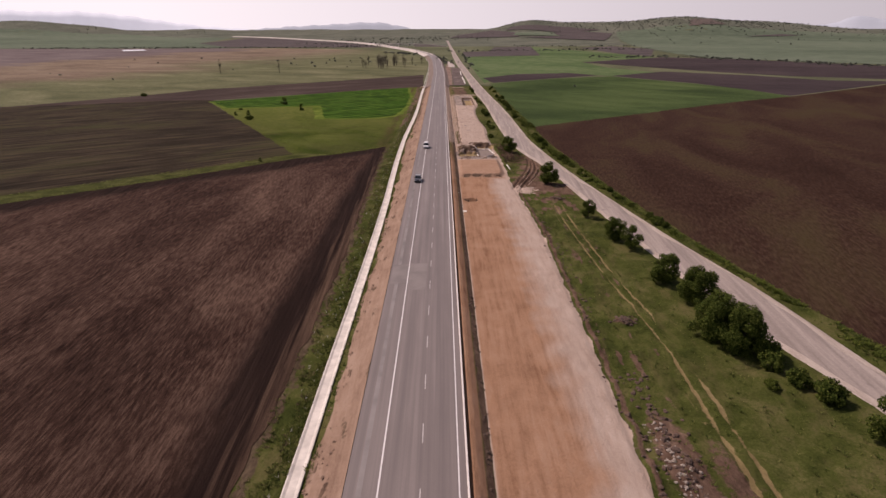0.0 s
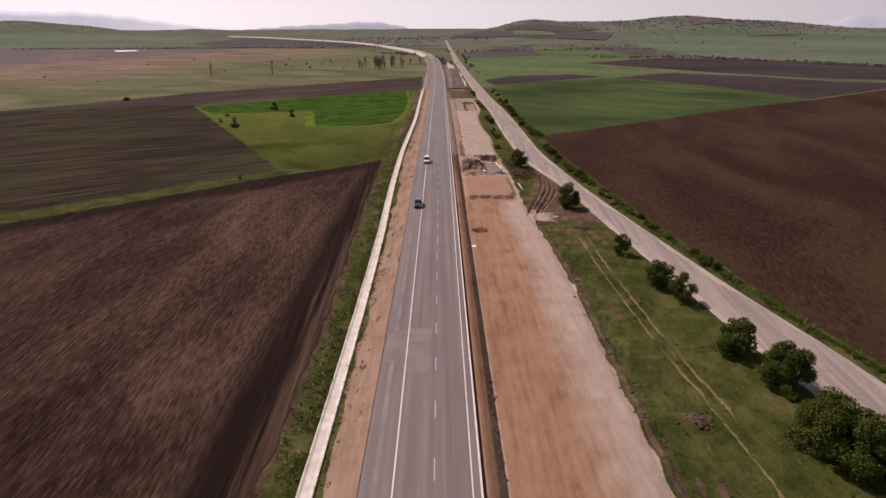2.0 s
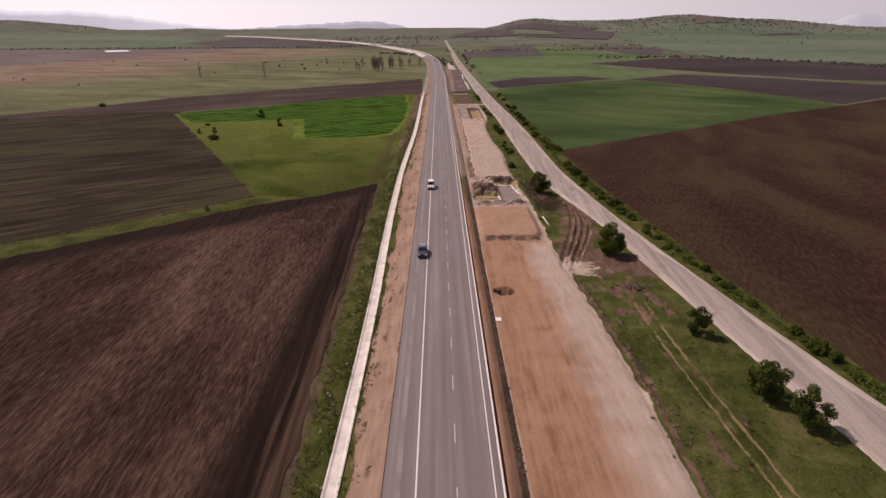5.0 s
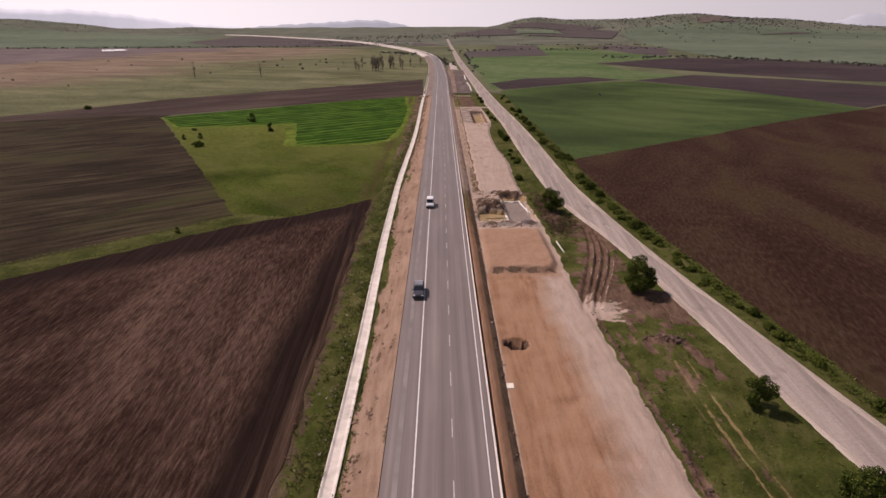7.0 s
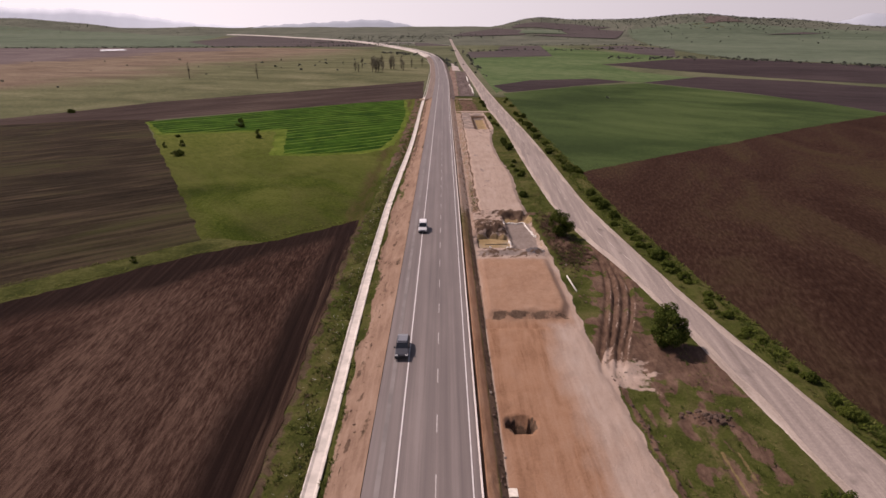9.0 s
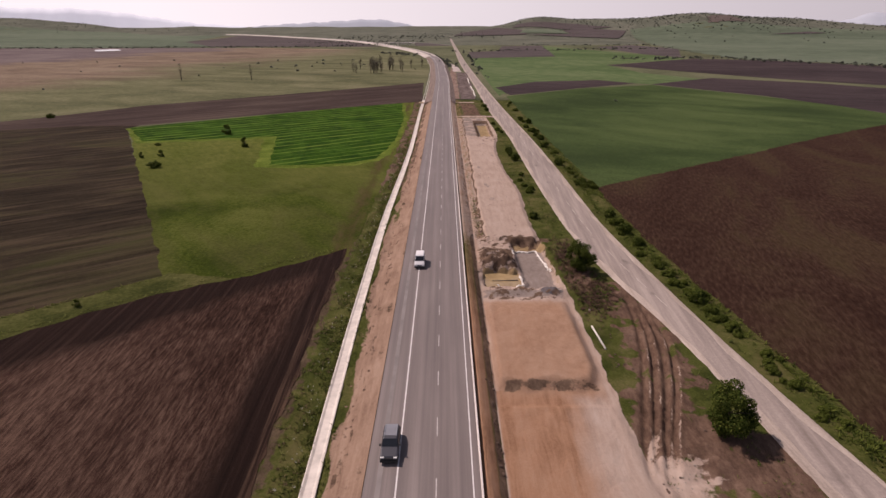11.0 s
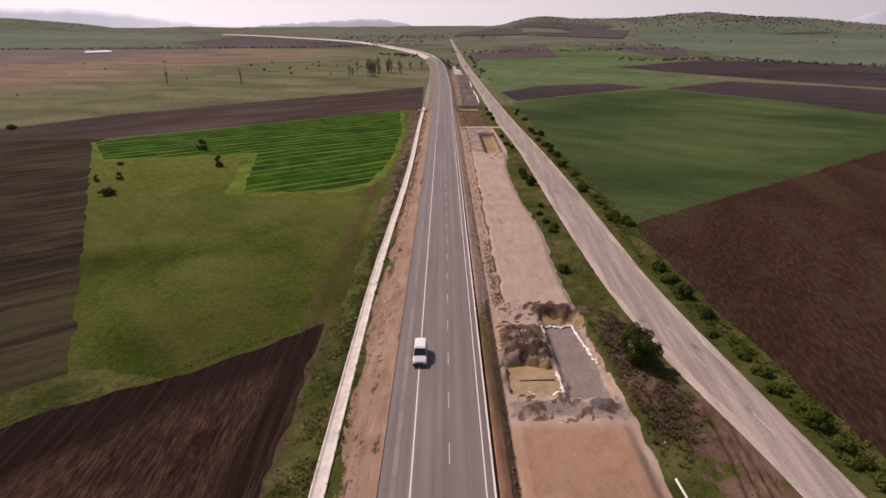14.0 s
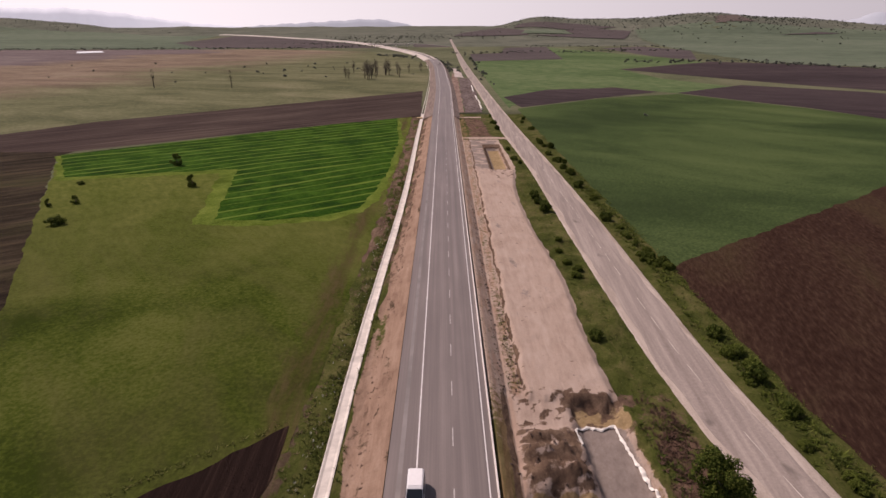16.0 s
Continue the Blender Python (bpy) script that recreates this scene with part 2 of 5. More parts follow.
FIELD_BROWN = soil("ploughed_soil", (0.0177, 0.0094, 0.008), (0.0442, 0.0236, 0.0175), (0.122, 0.076, 0.056), turn=-3, stretch=7, rows=2.6, clods=(8.0, 3.6), bands=(3, 0.36), big=0.06, relief=0.25, headland=((0.013, 0.008, 0.007), (0.022, 0.013, 0.011), (0.050, 0.031, 0.024)))
FIELD_SPROUT = soil("sprouting_soil", (0.0120, 0.0090, 0.0070), (0.0285, 0.0212, 0.0140), (0.066, 0.048, 0.031), turn=54, stretch=14, rows=0.42, big=0.045, weeds=(0.034, 0.037, 0.013), amount=0.4)
FIELD_RED = soil("red_brown_soil", (0.0211, 0.0106, 0.0079), (0.0352, 0.0185, 0.0132), (0.066, 0.0405, 0.0264), turn=15, stretch=4, rows=1.6, clods=(5.0, 2.4), big=0.03, weeds=(0.044, 0.034, 0.015), amount=0.42)
FIELD_DARK = soil("dark_far_soil", (0.028, 0.021, 0.022), (0.041, 0.031, 0.032), (0.066, 0.050, 0.049), turn=-60, stretch=10, rows=0.3, big=0.01)
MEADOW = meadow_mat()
CROP = crop_mat()
WHEAT = grassy("green_wheat", (0.024, 0.038, 0.014), (0.039, 0.061, 0.021), (0.068, 0.094, 0.034), big=0.025, turn=-55, stretch=2, fine_scale=1.6)
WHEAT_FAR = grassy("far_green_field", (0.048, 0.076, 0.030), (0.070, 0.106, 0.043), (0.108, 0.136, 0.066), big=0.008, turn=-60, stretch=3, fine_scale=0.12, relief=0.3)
# the next three greens are paled and greyed: haze put into the colour
HILL_HAZED = grassy("hazed_hill_pasture", (0.074, 0.094, 0.064), (0.094, 0.117, 0.080), (0.124, 0.142, 0.102), big=0.004, turn=-70, stretch=3, fine_scale=0.05, relief=0.5)
GROUND = grassy("rough_grassland", (0.062, 0.066, 0.038), (0.092, 0.100, 0.056), (0.136, 0.132, 0.082), big=0.012, fine_scale=0.5)
SCRUB_HAZED = grassy("hazed_scrubby_hillside", (0.074, 0.080, 0.060), (0.100, 0.106, 0.080), (0.134, 0.132, 0.104), big=0.012, stretch=1.5, fine_scale=0.08, relief=0.5)
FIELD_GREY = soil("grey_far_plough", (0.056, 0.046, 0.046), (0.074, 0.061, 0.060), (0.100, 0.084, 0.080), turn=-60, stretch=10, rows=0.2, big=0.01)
PLAIN = plain_mat()


def asphalt_mat():
    m, nt, s = blank("asphalt", 0.66, 0.42)
    lanes = fuzz(nt, mapped(nt, (1.1, 0.012, 1)), 1.0, 4, 0.6)
    grain = fuzz(nt, mapped(nt), 9.0, 5, 0.7)
    patch = fuzz(nt, mapped(nt, (0.25, 0.05, 1)), 1.0, 4, 0.6)
    f = calc(nt, "ADD", calc(nt, "MULTIPLY", lanes, 0.62), calc(nt, "ADD", calc(nt, "MULTIPLY", grain, 0.14), calc(nt, "MULTIPLY", patch, 0.24)))
    c = ramp(nt, f, [(0.36, (0.100, 0.080, 0.076)), (0.5, (0.134, 0.108, 0.101)), (0.64, (0.184, 0.151, 0.140))])
    nt.links.new(c, s.inputs["Base Color"])
    bump(nt, s, grain, 0.01)
    return m


def old_road_mat():
    m, nt, s = blank("worn_dusty_road", 0.9, 0.2)
    n1 = fuzz(nt, mapped(nt, (0.75, 0.035, 1), 4), 1.0, 6, 0.66, 0.3)
    n2 = fuzz(nt, mapped(nt), 2.5, 6, 0.75)
    f = calc(nt, "ADD", calc(nt, "MULTIPLY", n1, 0.65), calc(nt, "MULTIPLY", n2, 0.35))
    c = ramp(nt, f, [(0.36, (0.170, 0.137, 0.121)), (0.5, (0.245, 0.201, 0.178)), (0.64, (0.335, 0.280, 0.246))])
    spots = ramp(nt, fuzz(nt, mapped(nt, (1, 0.5, 1)), 0.28, 3, 0.5), [(0.24, (0.7,)), (0.32, (0,))])
    nt.links.new(mix(nt, spots, c, (0.11, 0.09, 0.08)), s.inputs["Base Color"])
    bump(nt, s, n2, 0.03)
    return m


ASPHALT, OLD_ROAD = asphalt_mat(), old_road_mat()
PAINT = plain("road_paint", (0.55, 0.52, 0.51), 0.7, vary=0.10, scale=1.5)
DASH_PAINT = plain("thin_road_paint", (0.37, 0.34, 0.325), 0.75, vary=0.2, scale=1.5)
CONCRETE = plain("pale_concrete", (0.52, 0.47, 0.42), 0.85, vary=0.16, scale=0.7)
KERB = plain("kerb_concrete", (0.58, 0.52, 0.48), 0.85, vary=0.12, scale=0.8)


VERGE_GREENS = ((0.026, 0.033, 0.008), (0.050, 0.058, 0.014), (0.100, 0.090, 0.036))
RED_EARTH = ((0.165, 0.085, 0.050), (0.272, 0.154, 0.096), (0.325, 0.205, 0.142))
PALE_GRAVEL = ((0.262, 0.190, 0.150), (0.335, 0.254, 0.208), (0.40, 0.318, 0.268))
TOPSOIL = ((0.045, 0.027, 0.019), (0.104, 0.064, 0.046), (0.190, 0.126, 0.092))
STRAW = ((0.105, 0.075, 0.035), (0.175, 0.130, 0.062), (0.26, 0.20, 0.105))
GREY_GRAVEL = ((0.145, 0.115, 0.100), (0.205, 0.165, 0.145), (0.27, 0.225, 0.20))
CLAY = ((0.165, 0.110, 0.058), (0.255, 0.180, 0.098), (0.36, 0.27, 0.16))
VERGE_DIRT = ((0.032, 0.022, 0.014), (0.070, 0.049, 0.032), (0.135, 0.097, 0.064))
SLAG = ((0.052, 0.047, 0.055), (0.098, 0.087, 0.090), (0.16, 0.135, 0.125))
BANK = ((0.150, 0.095, 0.068), (0.240, 0.158, 0.115), (0.310, 0.220, 0.168))


def earth_mat(name, grass_c, layers):
    """Grass with layers of bare ground over it; each layer's extent is a mesh attribute, broken up at its edge."""
    m, nt, s = blank(name, 1.0, 0.03)
    edge = fuzz(nt, mapped(nt), 1.3, 6, 0.75)
    fine = fuzz(nt, mapped(nt), 3.6, 6, 0.78)
    area = fuzz(nt, mapped(nt), 0.16, 5, 0.6, 0.5)
    streak = fuzz(nt, mapped(nt, (0.8, 0.05, 1)), 1.0, 5, 0.65, 0.4)
    f = calc(nt, "ADD", calc(nt, "MULTIPLY", area, 0.55), calc(nt, "MULTIPLY", fine, 0.45))
    c = ramp(nt, f, [(0.39, grass_c[0]), (0.5, grass_c[1]), (0.62, grass_c[2])])
    withered = fuzz(nt, mapped(nt, (0.32, 0.09, 1), 6), 1.0, 6, 0.7, 0.5)
    c = mix(nt, ramp(nt, withered, [(0.50, (0,)), (0.68, (0.5,))]), c, (0.100, 0.080, 0.036))
    for attr, chan, cols, stretch in layers:
        a = nt.nodes.new("ShaderNodeAttribute")
        a.attribute_name = attr
        sep = nt.nodes.new("ShaderNodeSeparateColor")
        nt.links.new(a.outputs["Color"], sep.inputs[0])
        soft = cols in (RED_EARTH, PAD_EARTH)
        k = calc(nt, "ADD", sep.outputs[chan], calc(nt, "MULTIPLY", calc(nt, "SUBTRACT", streak if soft else edge, 0.5), 0.8 if soft else 0.9))
        k = ramp(nt, k, [(0.12, (0,)), (0.9, (1,))] if soft else [(0.44, (0,)), (0.58, (1,))])
        t = fuzz(nt, mapped(nt, (1.2, 1.2 / stretch, 1.2)), 1.0, 6, 0.68, 0.3)
        g = calc(nt, "ADD", calc(nt, "MULTIPLY", t, 0.45), calc(nt, "ADD", calc(nt, "MULTIPLY", fine, 0.25), calc(nt, "MULTIPLY", area, 0.30)))
        c = mix(nt, k, c, ramp(nt, g, [(0.36, cols[0]), (0.5, cols[1]), (0.66, cols[2])]))
    nt.links.new(c, s.inputs["Base Color"])
    bump(nt, s, calc(nt, "ADD", fine, edge), 0.10)
    return m


DUG = ((0.048, 0.030, 0.022), (0.105, 0.068, 0.048), (0.205, 0.142, 0.100))
PAD_EARTH = ((0.225, 0.132, 0.086), (0.285, 0.175, 0.118), (0.325, 0.215, 0.152))
EARTH_R = earth_mat("earthworks_ground", VERGE_GREENS, [("cover_a", 2, TOPSOIL, 3), ("cover_b", 0, STRAW, 6), ("cover_a", 1, PALE_GRAVEL, 7), ("cover_a", 0, RED_EARTH, 16), ("cover_b", 1, GREY_GRAVEL, 2), ("cover_b", 2, CLAY, 1), ("cover_c", 0, SLAG, 1), ("cover_c", 2, PAD_EARTH, 1.5), ("cover_c", 1, DUG, 2)])
EARTH_L = earth_mat("embankment_ground", VERGE_GREENS, [("cover_a", 0, BANK, 9), ("cover_a", 1, DUG, 4), ("cover_a", 2, VERGE_DIRT, 3)])

# ---- lie of the land ----
LOW = -2.1                               # the fields lie this far below the new road


def land(x, y):
    """Height of the open land: flat near by, rising to the hills."""
    x, y = np.asarray(x, float), np.asarray(y, float)
    d = (y - 560) / 60.0
    z = LOW + 0.0195 * 60 * np.logaddexp(0, d)
    r = np.hypot(x, y)
    for hx, hy, h, sx, sy in HILLS:
        z = z + h * np.exp(-((x - hx) / sx) ** 2 - ((y - hy) / sy) ** 2)
    wav = np.sin(x / 170 + 1.3) * np.sin(y / 210) + 0.5 * np.sin(x / 61 + y / 83)
    return z + np.clip((r - 1500) / 1500, 0, 1.2) * wav * 3.0


HILLS = ((795, 2050, 54, 200, 300), (1120, 2150, 46, 260, 300), (560, 2150, 18, 140, 260), (330, 2350, 45, 130, 280), (520, 2400, 30, 170, 300), (150, 2450, 14, 90, 250),
         (-1900, 2800, 47, 400, 420), (-2500, 2900, 42, 500, 420), (-1160, 2900, 20, 160, 300), (1650, 2000, 22, 400, 300))


def mesh_of(name, verts, faces, mat, smooth=False):
    me = bpy.data.meshes.new(name)
    me.from_pydata(verts, [], faces)
    if smooth:
        me.polygons.foreach_set("use_smooth", [True] * len(me.polygons))
    if mat:
        me.materials.append(mat)
    me.update()
    return me


def grid_mesh(name, xs, ys, zfun, mat, covers=()):
    """A sheet of ground on the lines xs and ys; covers: (attribute, function giving three extents)."""
    X, Y = np.meshgrid(xs, ys)
    Z = zfun(X, Y)
    nx, ny = len(xs), len(ys)
    verts = np.column_stack((X.ravel(), Y.ravel(), Z.ravel()))
    i = (np.arange(ny - 1)[:, None] * nx + np.arange(nx - 1)[None, :]).ravel()
    me = bpy.data.meshes.new(name)
    me.from_pydata(verts.tolist(), [], np.column_stack((i, i + 1, i + nx + 1, i + nx)).tolist())
    me.polygons.foreach_set("use_smooth", [True] * len(me.polygons))
    me.materials.append(mat)
    for attr, fun in covers:
        a = me.color_attributes.new(attr, "FLOAT_COLOR", "POINT")
        c = np.ones((X.size, 4), np.float32)
        for k, v in enumerate(fun(X, Y)):
            c[:, k] = np.broadcast_to(v, X.shape).ravel()
        a.data.foreach_set("color", c.ravel())
    me.update()
    return me


def rough(X, Y, size, seed=0):
    """Cheap smooth noise in about -1..1."""
    r = np.random.RandomState(seed)
    out = np.zeros(np.shape(X))
    for k in range(7):
        a, f, ph = r.uniform(0, 2 * math.pi), 2 * math.pi / size * r.uniform(0.6, 1.9), r.uniform(0, 6.28)
        out = out + np.sin((X * math.cos(a) + Y * math.sin(a)) * f + ph + 1.3 * np.sin((X * math.sin(a) - Y * math.cos(a)) * f * 0.6 + ph))
    return out / 4.2


def box_mask(X, Y, x0, x1, y0, y1, soft=0.5):
    d = np.minimum(np.minimum(X - x0, x1 - X), np.minimum(Y - y0, y1 - Y))
    return np.clip(d / (2 * soft) + 0.5, 0, 1)


def spot(X, Y, x, y, rx, ry=None):
    return np.exp(-((X - x) / rx) ** 2 - ((Y - y) / (ry or rx)) ** 2)


def along(y, pts):
    """x of a line through (y, x) pairs, smoothly."""
    py, pxx = np.array(pts, float).T
    y = np.asarray(y, float)
    m = np.gradient(pxx, py)
    i = np.clip(np.searchsorted(py, y) - 1, 0, len(py) - 2)
    h = py[i + 1] - py[i]
    t = np.clip((y - py[i]) / h, 0, 1)
    return (2 * t**3 - 3 * t**2 + 1) * pxx[i] + (t**3 - 2 * t**2 + t) * h * m[i] + (-2 * t**3 + 3 * t**2) * pxx[i + 1] + (t**3 - t**2) * h * m[i + 1]


ROAD_LINE = ((-60, 0), (450, 0), (600, 0), (704, -2), (832, -6), (950, -16), (1073, -38), (1270, -98), (1511, -190), (1698, -294), (2000, -520), (2300, -800))
OLD_L = ((0, 62), (55, 51.6), (71, 47.4), (107, 42.5), (141, 38.9), (180, 35.0), (205, 30.6), (225, 29.0), (245, 28.6), (280, 28.4), (345, 28.6), (415, 26.6), (550, 25.5), (807, 20.6), (1182, 18.8), (1774, 15.2))
OLD_R = ((0, 68), (59, 57.9), (83, 55.2), (107, 50.7), (135.5, 46.3), (173, 41.4), (201, 39.0), (226, 37.4), (253, 37.4), (294, 37.6), (336, 37.2), (420, 35.2), (550, 33.1), (807, 28.4), (1182, 24.5), (1774, 20.3))
CHANNEL = ((0, -12.2), (55, -12.35), (100, -12.2), (140, -12.5), (170, -13.2), (200, -13.5), (230, -13.6), (260, -13.1), (290, -12.5), (420, -12.8), (560, -12.9), (704, -13.6), (800, -16), (900, -24))
SLAB_R = ((0, 21.8), (39, 22.0), (83, 23.1), (118, 23.4), (141, 22.6), (152, 22.0), (165, 22.2), (190, 22.3), (210, 21.6), (232, 21.1), (253, 21.9), (285, 20.4), (316, 20.6), (345, 23.5), (400, 22.5), (480, 22))

# the open ground, one sheet to the horizon; it lies lower under the worked strip by the roads, which has sheets of its own
gx = np.unique(np.concatenate((np.linspace(-4600, -800, 60), np.linspace(-800, -60, 60), np.array([-60, -20.6, -20.4, 67.4, 67.6, 80]), np.linspace(100, 800, 50), np.linspace(800, 4600, 70))))
gy = np.unique(np.concatenate((np.linspace(-900, 0, 8), np.array([10.4, 10.6, 479.4, 479.6]), np.linspace(60, 460, 9), np.linspace(500, 1500, 70), np.linspace(1520, 4650, 100))))


def open_land(X, Y):
    z = land(X, Y)
    inner = (X > -20.5) & (X < 67.5) & (Y > 10.5) & (Y < 479.5)
    return np.where(inner, z - 4.0, z)


ground = tagged(new("ground", grid_mesh("ground", gx, gy, open_land, GROUND)), "rough green-brown grassland rising to low hills", "ground", kind="structure")


def patch(name, outline, mat, lift, label, category="field", cell=60.0, jitter=0.28, kind="structure"):
    """A field: its outline made a little uneven, laid on the land."""
    rnd = random.Random(len(outline) + int(abs(outline[0][0])))
    pts = []
    for (ax, ay), (bx, by) in zip(outline, outline[1:] + outline[:1]):
        length = math.hypot(bx - ax, by - ay)
        n = max(1, min(110, int(length / (1.6 if abs(ay) < 420 else 12.0))))
        nx, ny = -(by - ay) / length, (bx - ax) / length
        for k in range(n):
            s = length * k / n
            j = jitter * min(1.0, 2.0 * min(k, n - k) / n * 4) * (math.sin(s * 0.31 + ax) + 0.7 * math.sin(s * 0.83 + ay) + rnd.uniform(-0.7, 0.7))
            pts.append((ax + (bx - ax) * k / n + nx * j, ay + (by - ay) * k / n + ny * j))
    bm = bmesh.new()
    bm.faces.new([bm.verts.new((x, y, 0)) for x, y in pts])
    lo = [min(p[i] for p in pts) for i in (0, 1)]
    hi = [max(p[i] for p in pts) for i in (0, 1)]
    for axis in (0, 1):
        v = math.ceil(lo[axis] / cell) * cell
        while v < hi[axis]:
            co = [0, 0, 0]
            no = [0, 0, 0]
            co[axis], no[axis] = v, 1
            bmesh.ops.bisect_plane(bm, geom=bm.verts[:] + bm.edges[:] + bm.faces[:], plane_co=co, plane_no=no)
            v += cell
    bmesh.ops.triangulate(bm, faces=bm.faces[:])
    for v in bm.verts:
        v.co.z = float(land(v.co.x, v.co.y)) + lift
    bm.normal_update()
    for f in bm.faces:
        if f.normal.z < 0:
            f.normal_flip()
    me = bpy.data.meshes.new(name)
    bm.to_mesh(me)
    bm.free()
    me.materials.append(mat)
    return tagged(new(name, me), label, category, kind=kind)


# haze-greyed scrub takes over from grass where the land rises to the hills
ground.data.materials.append(SCRUB_HAZED)
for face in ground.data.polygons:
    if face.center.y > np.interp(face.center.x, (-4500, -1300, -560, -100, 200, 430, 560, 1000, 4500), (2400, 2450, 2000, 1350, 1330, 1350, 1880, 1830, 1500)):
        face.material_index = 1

# ---- fields ----
patch("field", [(-18.2, 0), (-17.3, 61), (-16.9, 92), (-18, 131), (-18.9, 175), (-19.6, 212.5), (-35, 198.7), (-49, 191), (-80, 162), (-111, 136), (-235, 40), (-235, 0)], FIELD_BROWN, 0.07, "brown ploughed field with dry straw streaks")
patch("field", [(-51, 197.5), (-77, 174), (-115, 144), (-300, 5), (-520, 120), (-520, 225), (-268, 342), (-180, 379), (-148, 377), (-147.5, 366), (-82, 252)], FIELD_SPROUT, 0.03, "dark sown field with faint green sprouts")
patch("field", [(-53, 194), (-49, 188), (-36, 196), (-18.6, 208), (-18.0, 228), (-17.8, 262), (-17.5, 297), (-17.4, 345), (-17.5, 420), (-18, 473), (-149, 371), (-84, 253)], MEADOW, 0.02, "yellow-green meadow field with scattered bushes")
patch("grass_baulk", [(-36, 197), (-49, 189), (-80, 160), (-111, 134), (-235, 38), (-285, 6), (-300, 6), (-115, 145.5), (-77, 175.5), (-52, 198.5), (-51, 200)], grassy("baulk_grass", (0.026, 0.031, 0.009), (0.048, 0.054, 0.015), (0.085, 0.082, 0.030), big=0.15), 0.05, "narrow green grass baulk between ploughed fields", "grass strip")
patch("crop", [(-149, 370.5), (-27, 468), (-20.5, 400), (-19.8, 345), (-21.5, 315), (-24, 300), (-30, 294), (-45, 290), (-59, 291), (-66, 320), (-72, 346), (-125, 335)], CROP, 0.05, "bright green young crop strip", "crop")
patch("grass_rim", [(-149.5, 368), (-26, 469.5), (-18.5, 402), (-17.9, 345), (-19.0, 312), (-22, 297), (-29, 290), (-45, 286), (-63, 287), (-70, 318), (-76, 340), (-125, 331)], grassy("rank_grass", (0.046, 0.070, 0.009), (0.080, 0.114, 0.017), (0.122, 0.150, 0.030), big=0.12), 0.04, "rank yellow-green grass round the crop", "grass strip", jitter=0.5)
patch("plain", [(-1400, 480), (-520, 222), (-262, 330), (-200, 412), (-178, 452), (-15.5, 590), (-15, 700), (-20, 880), (-60, 1010), (-130, 1180), (-350, 1262), (-1400, 1290)], PLAIN, 0.02, "olive, rust and purple-brown open grassland", "grassland", cell=45)
patch("field", [(-13.6, 471), (-60, 442), (-150, 376), (-177, 376), (-265, 338), (-207, 416), (-184, 455), (-17, 600)], soil("strip_soil", (0.030, 0.020, 0.018), (0.046, 0.032, 0.028), (0.084, 0.062, 0.050), turn=52, stretch=26, rows=0.35, big=0.03), 0.06, "dark brown ploughed strip of field")
patch("field", [(-2600, 1290), (-1400, 1280), (-500, 1280), (-420, 1310), (-650, 1590), (-760, 2150), (-1300, 2500), (-2800, 2500)], HILL_HAZED, 0.3, "haze-paled green pasture on far slopes", cell=60, jitter=8)
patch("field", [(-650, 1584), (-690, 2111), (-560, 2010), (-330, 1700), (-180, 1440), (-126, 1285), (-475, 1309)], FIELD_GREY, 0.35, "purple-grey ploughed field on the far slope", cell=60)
RED_EDGE = [(44.5, 259.5), (48.3, 263), (85, 288), (119, 311), (134, 322), (161, 341), (200, 366), (240, 389), (373, 478)]
patch("field", RED_EDGE[::-1] + [(44, 232), (45, 207), (47, 180), (50, 143), (56.4, 95), (62.4, 65), (72, 20), (76, 0), (560, 0), (560, 600)], FIELD_RED, 0.06, "red-brown tilled field")
patch("field", [(44.3, 258), (44, 330), (43.5, 500), (108, 550), (170, 575), (217, 497), (236, 441), (242, 388), (200, 363), (161, 338), (134, 319), (119, 308), (85, 285), (48.3, 260)], WHEAT, 0.03, "green wheat field")
patch("field", [(41, 558), (79, 605), (137, 617), (160, 587), (103, 550), (47, 506)], FIELD_DARK, 0.1, "dark brown tilled field")
patch("field", [(171, 580), (245, 634), (312, 583), (352, 521), (420, 505), (371, 481), (242, 393), (236, 441), (219, 498)], FIELD_DARK, 0.1, "dark brown tilled field")
patch("field", [(191, 790), (342, 902), (425, 855), (541, 710), (720, 590), (600, 500), (470, 500), (350, 568), (300, 622), (245, 706)], FIELD_DARK, 0.1, "dark brown tilled field")
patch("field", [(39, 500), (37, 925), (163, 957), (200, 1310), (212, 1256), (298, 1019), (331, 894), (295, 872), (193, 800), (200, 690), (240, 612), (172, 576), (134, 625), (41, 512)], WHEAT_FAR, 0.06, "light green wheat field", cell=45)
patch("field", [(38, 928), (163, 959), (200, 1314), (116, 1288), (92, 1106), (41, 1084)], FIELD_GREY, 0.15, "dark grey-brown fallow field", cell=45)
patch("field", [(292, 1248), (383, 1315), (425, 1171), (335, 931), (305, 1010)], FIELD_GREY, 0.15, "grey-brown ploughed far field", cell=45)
patch("field", [(430, 1320), (400, 1000), (400, 880), (560, 730), (760, 620), (1700, 700), (1900, 1750), (1000, 1850), (560, 1900)], HILL_HAZED, 0.3, "green pasture on far slopes", cell=60, jitter=8)
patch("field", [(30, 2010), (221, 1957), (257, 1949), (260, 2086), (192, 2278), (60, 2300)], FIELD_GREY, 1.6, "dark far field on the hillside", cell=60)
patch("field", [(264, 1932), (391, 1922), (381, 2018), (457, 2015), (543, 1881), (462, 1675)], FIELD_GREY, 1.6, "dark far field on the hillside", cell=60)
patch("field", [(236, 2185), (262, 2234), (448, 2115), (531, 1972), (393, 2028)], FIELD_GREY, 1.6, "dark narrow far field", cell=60)
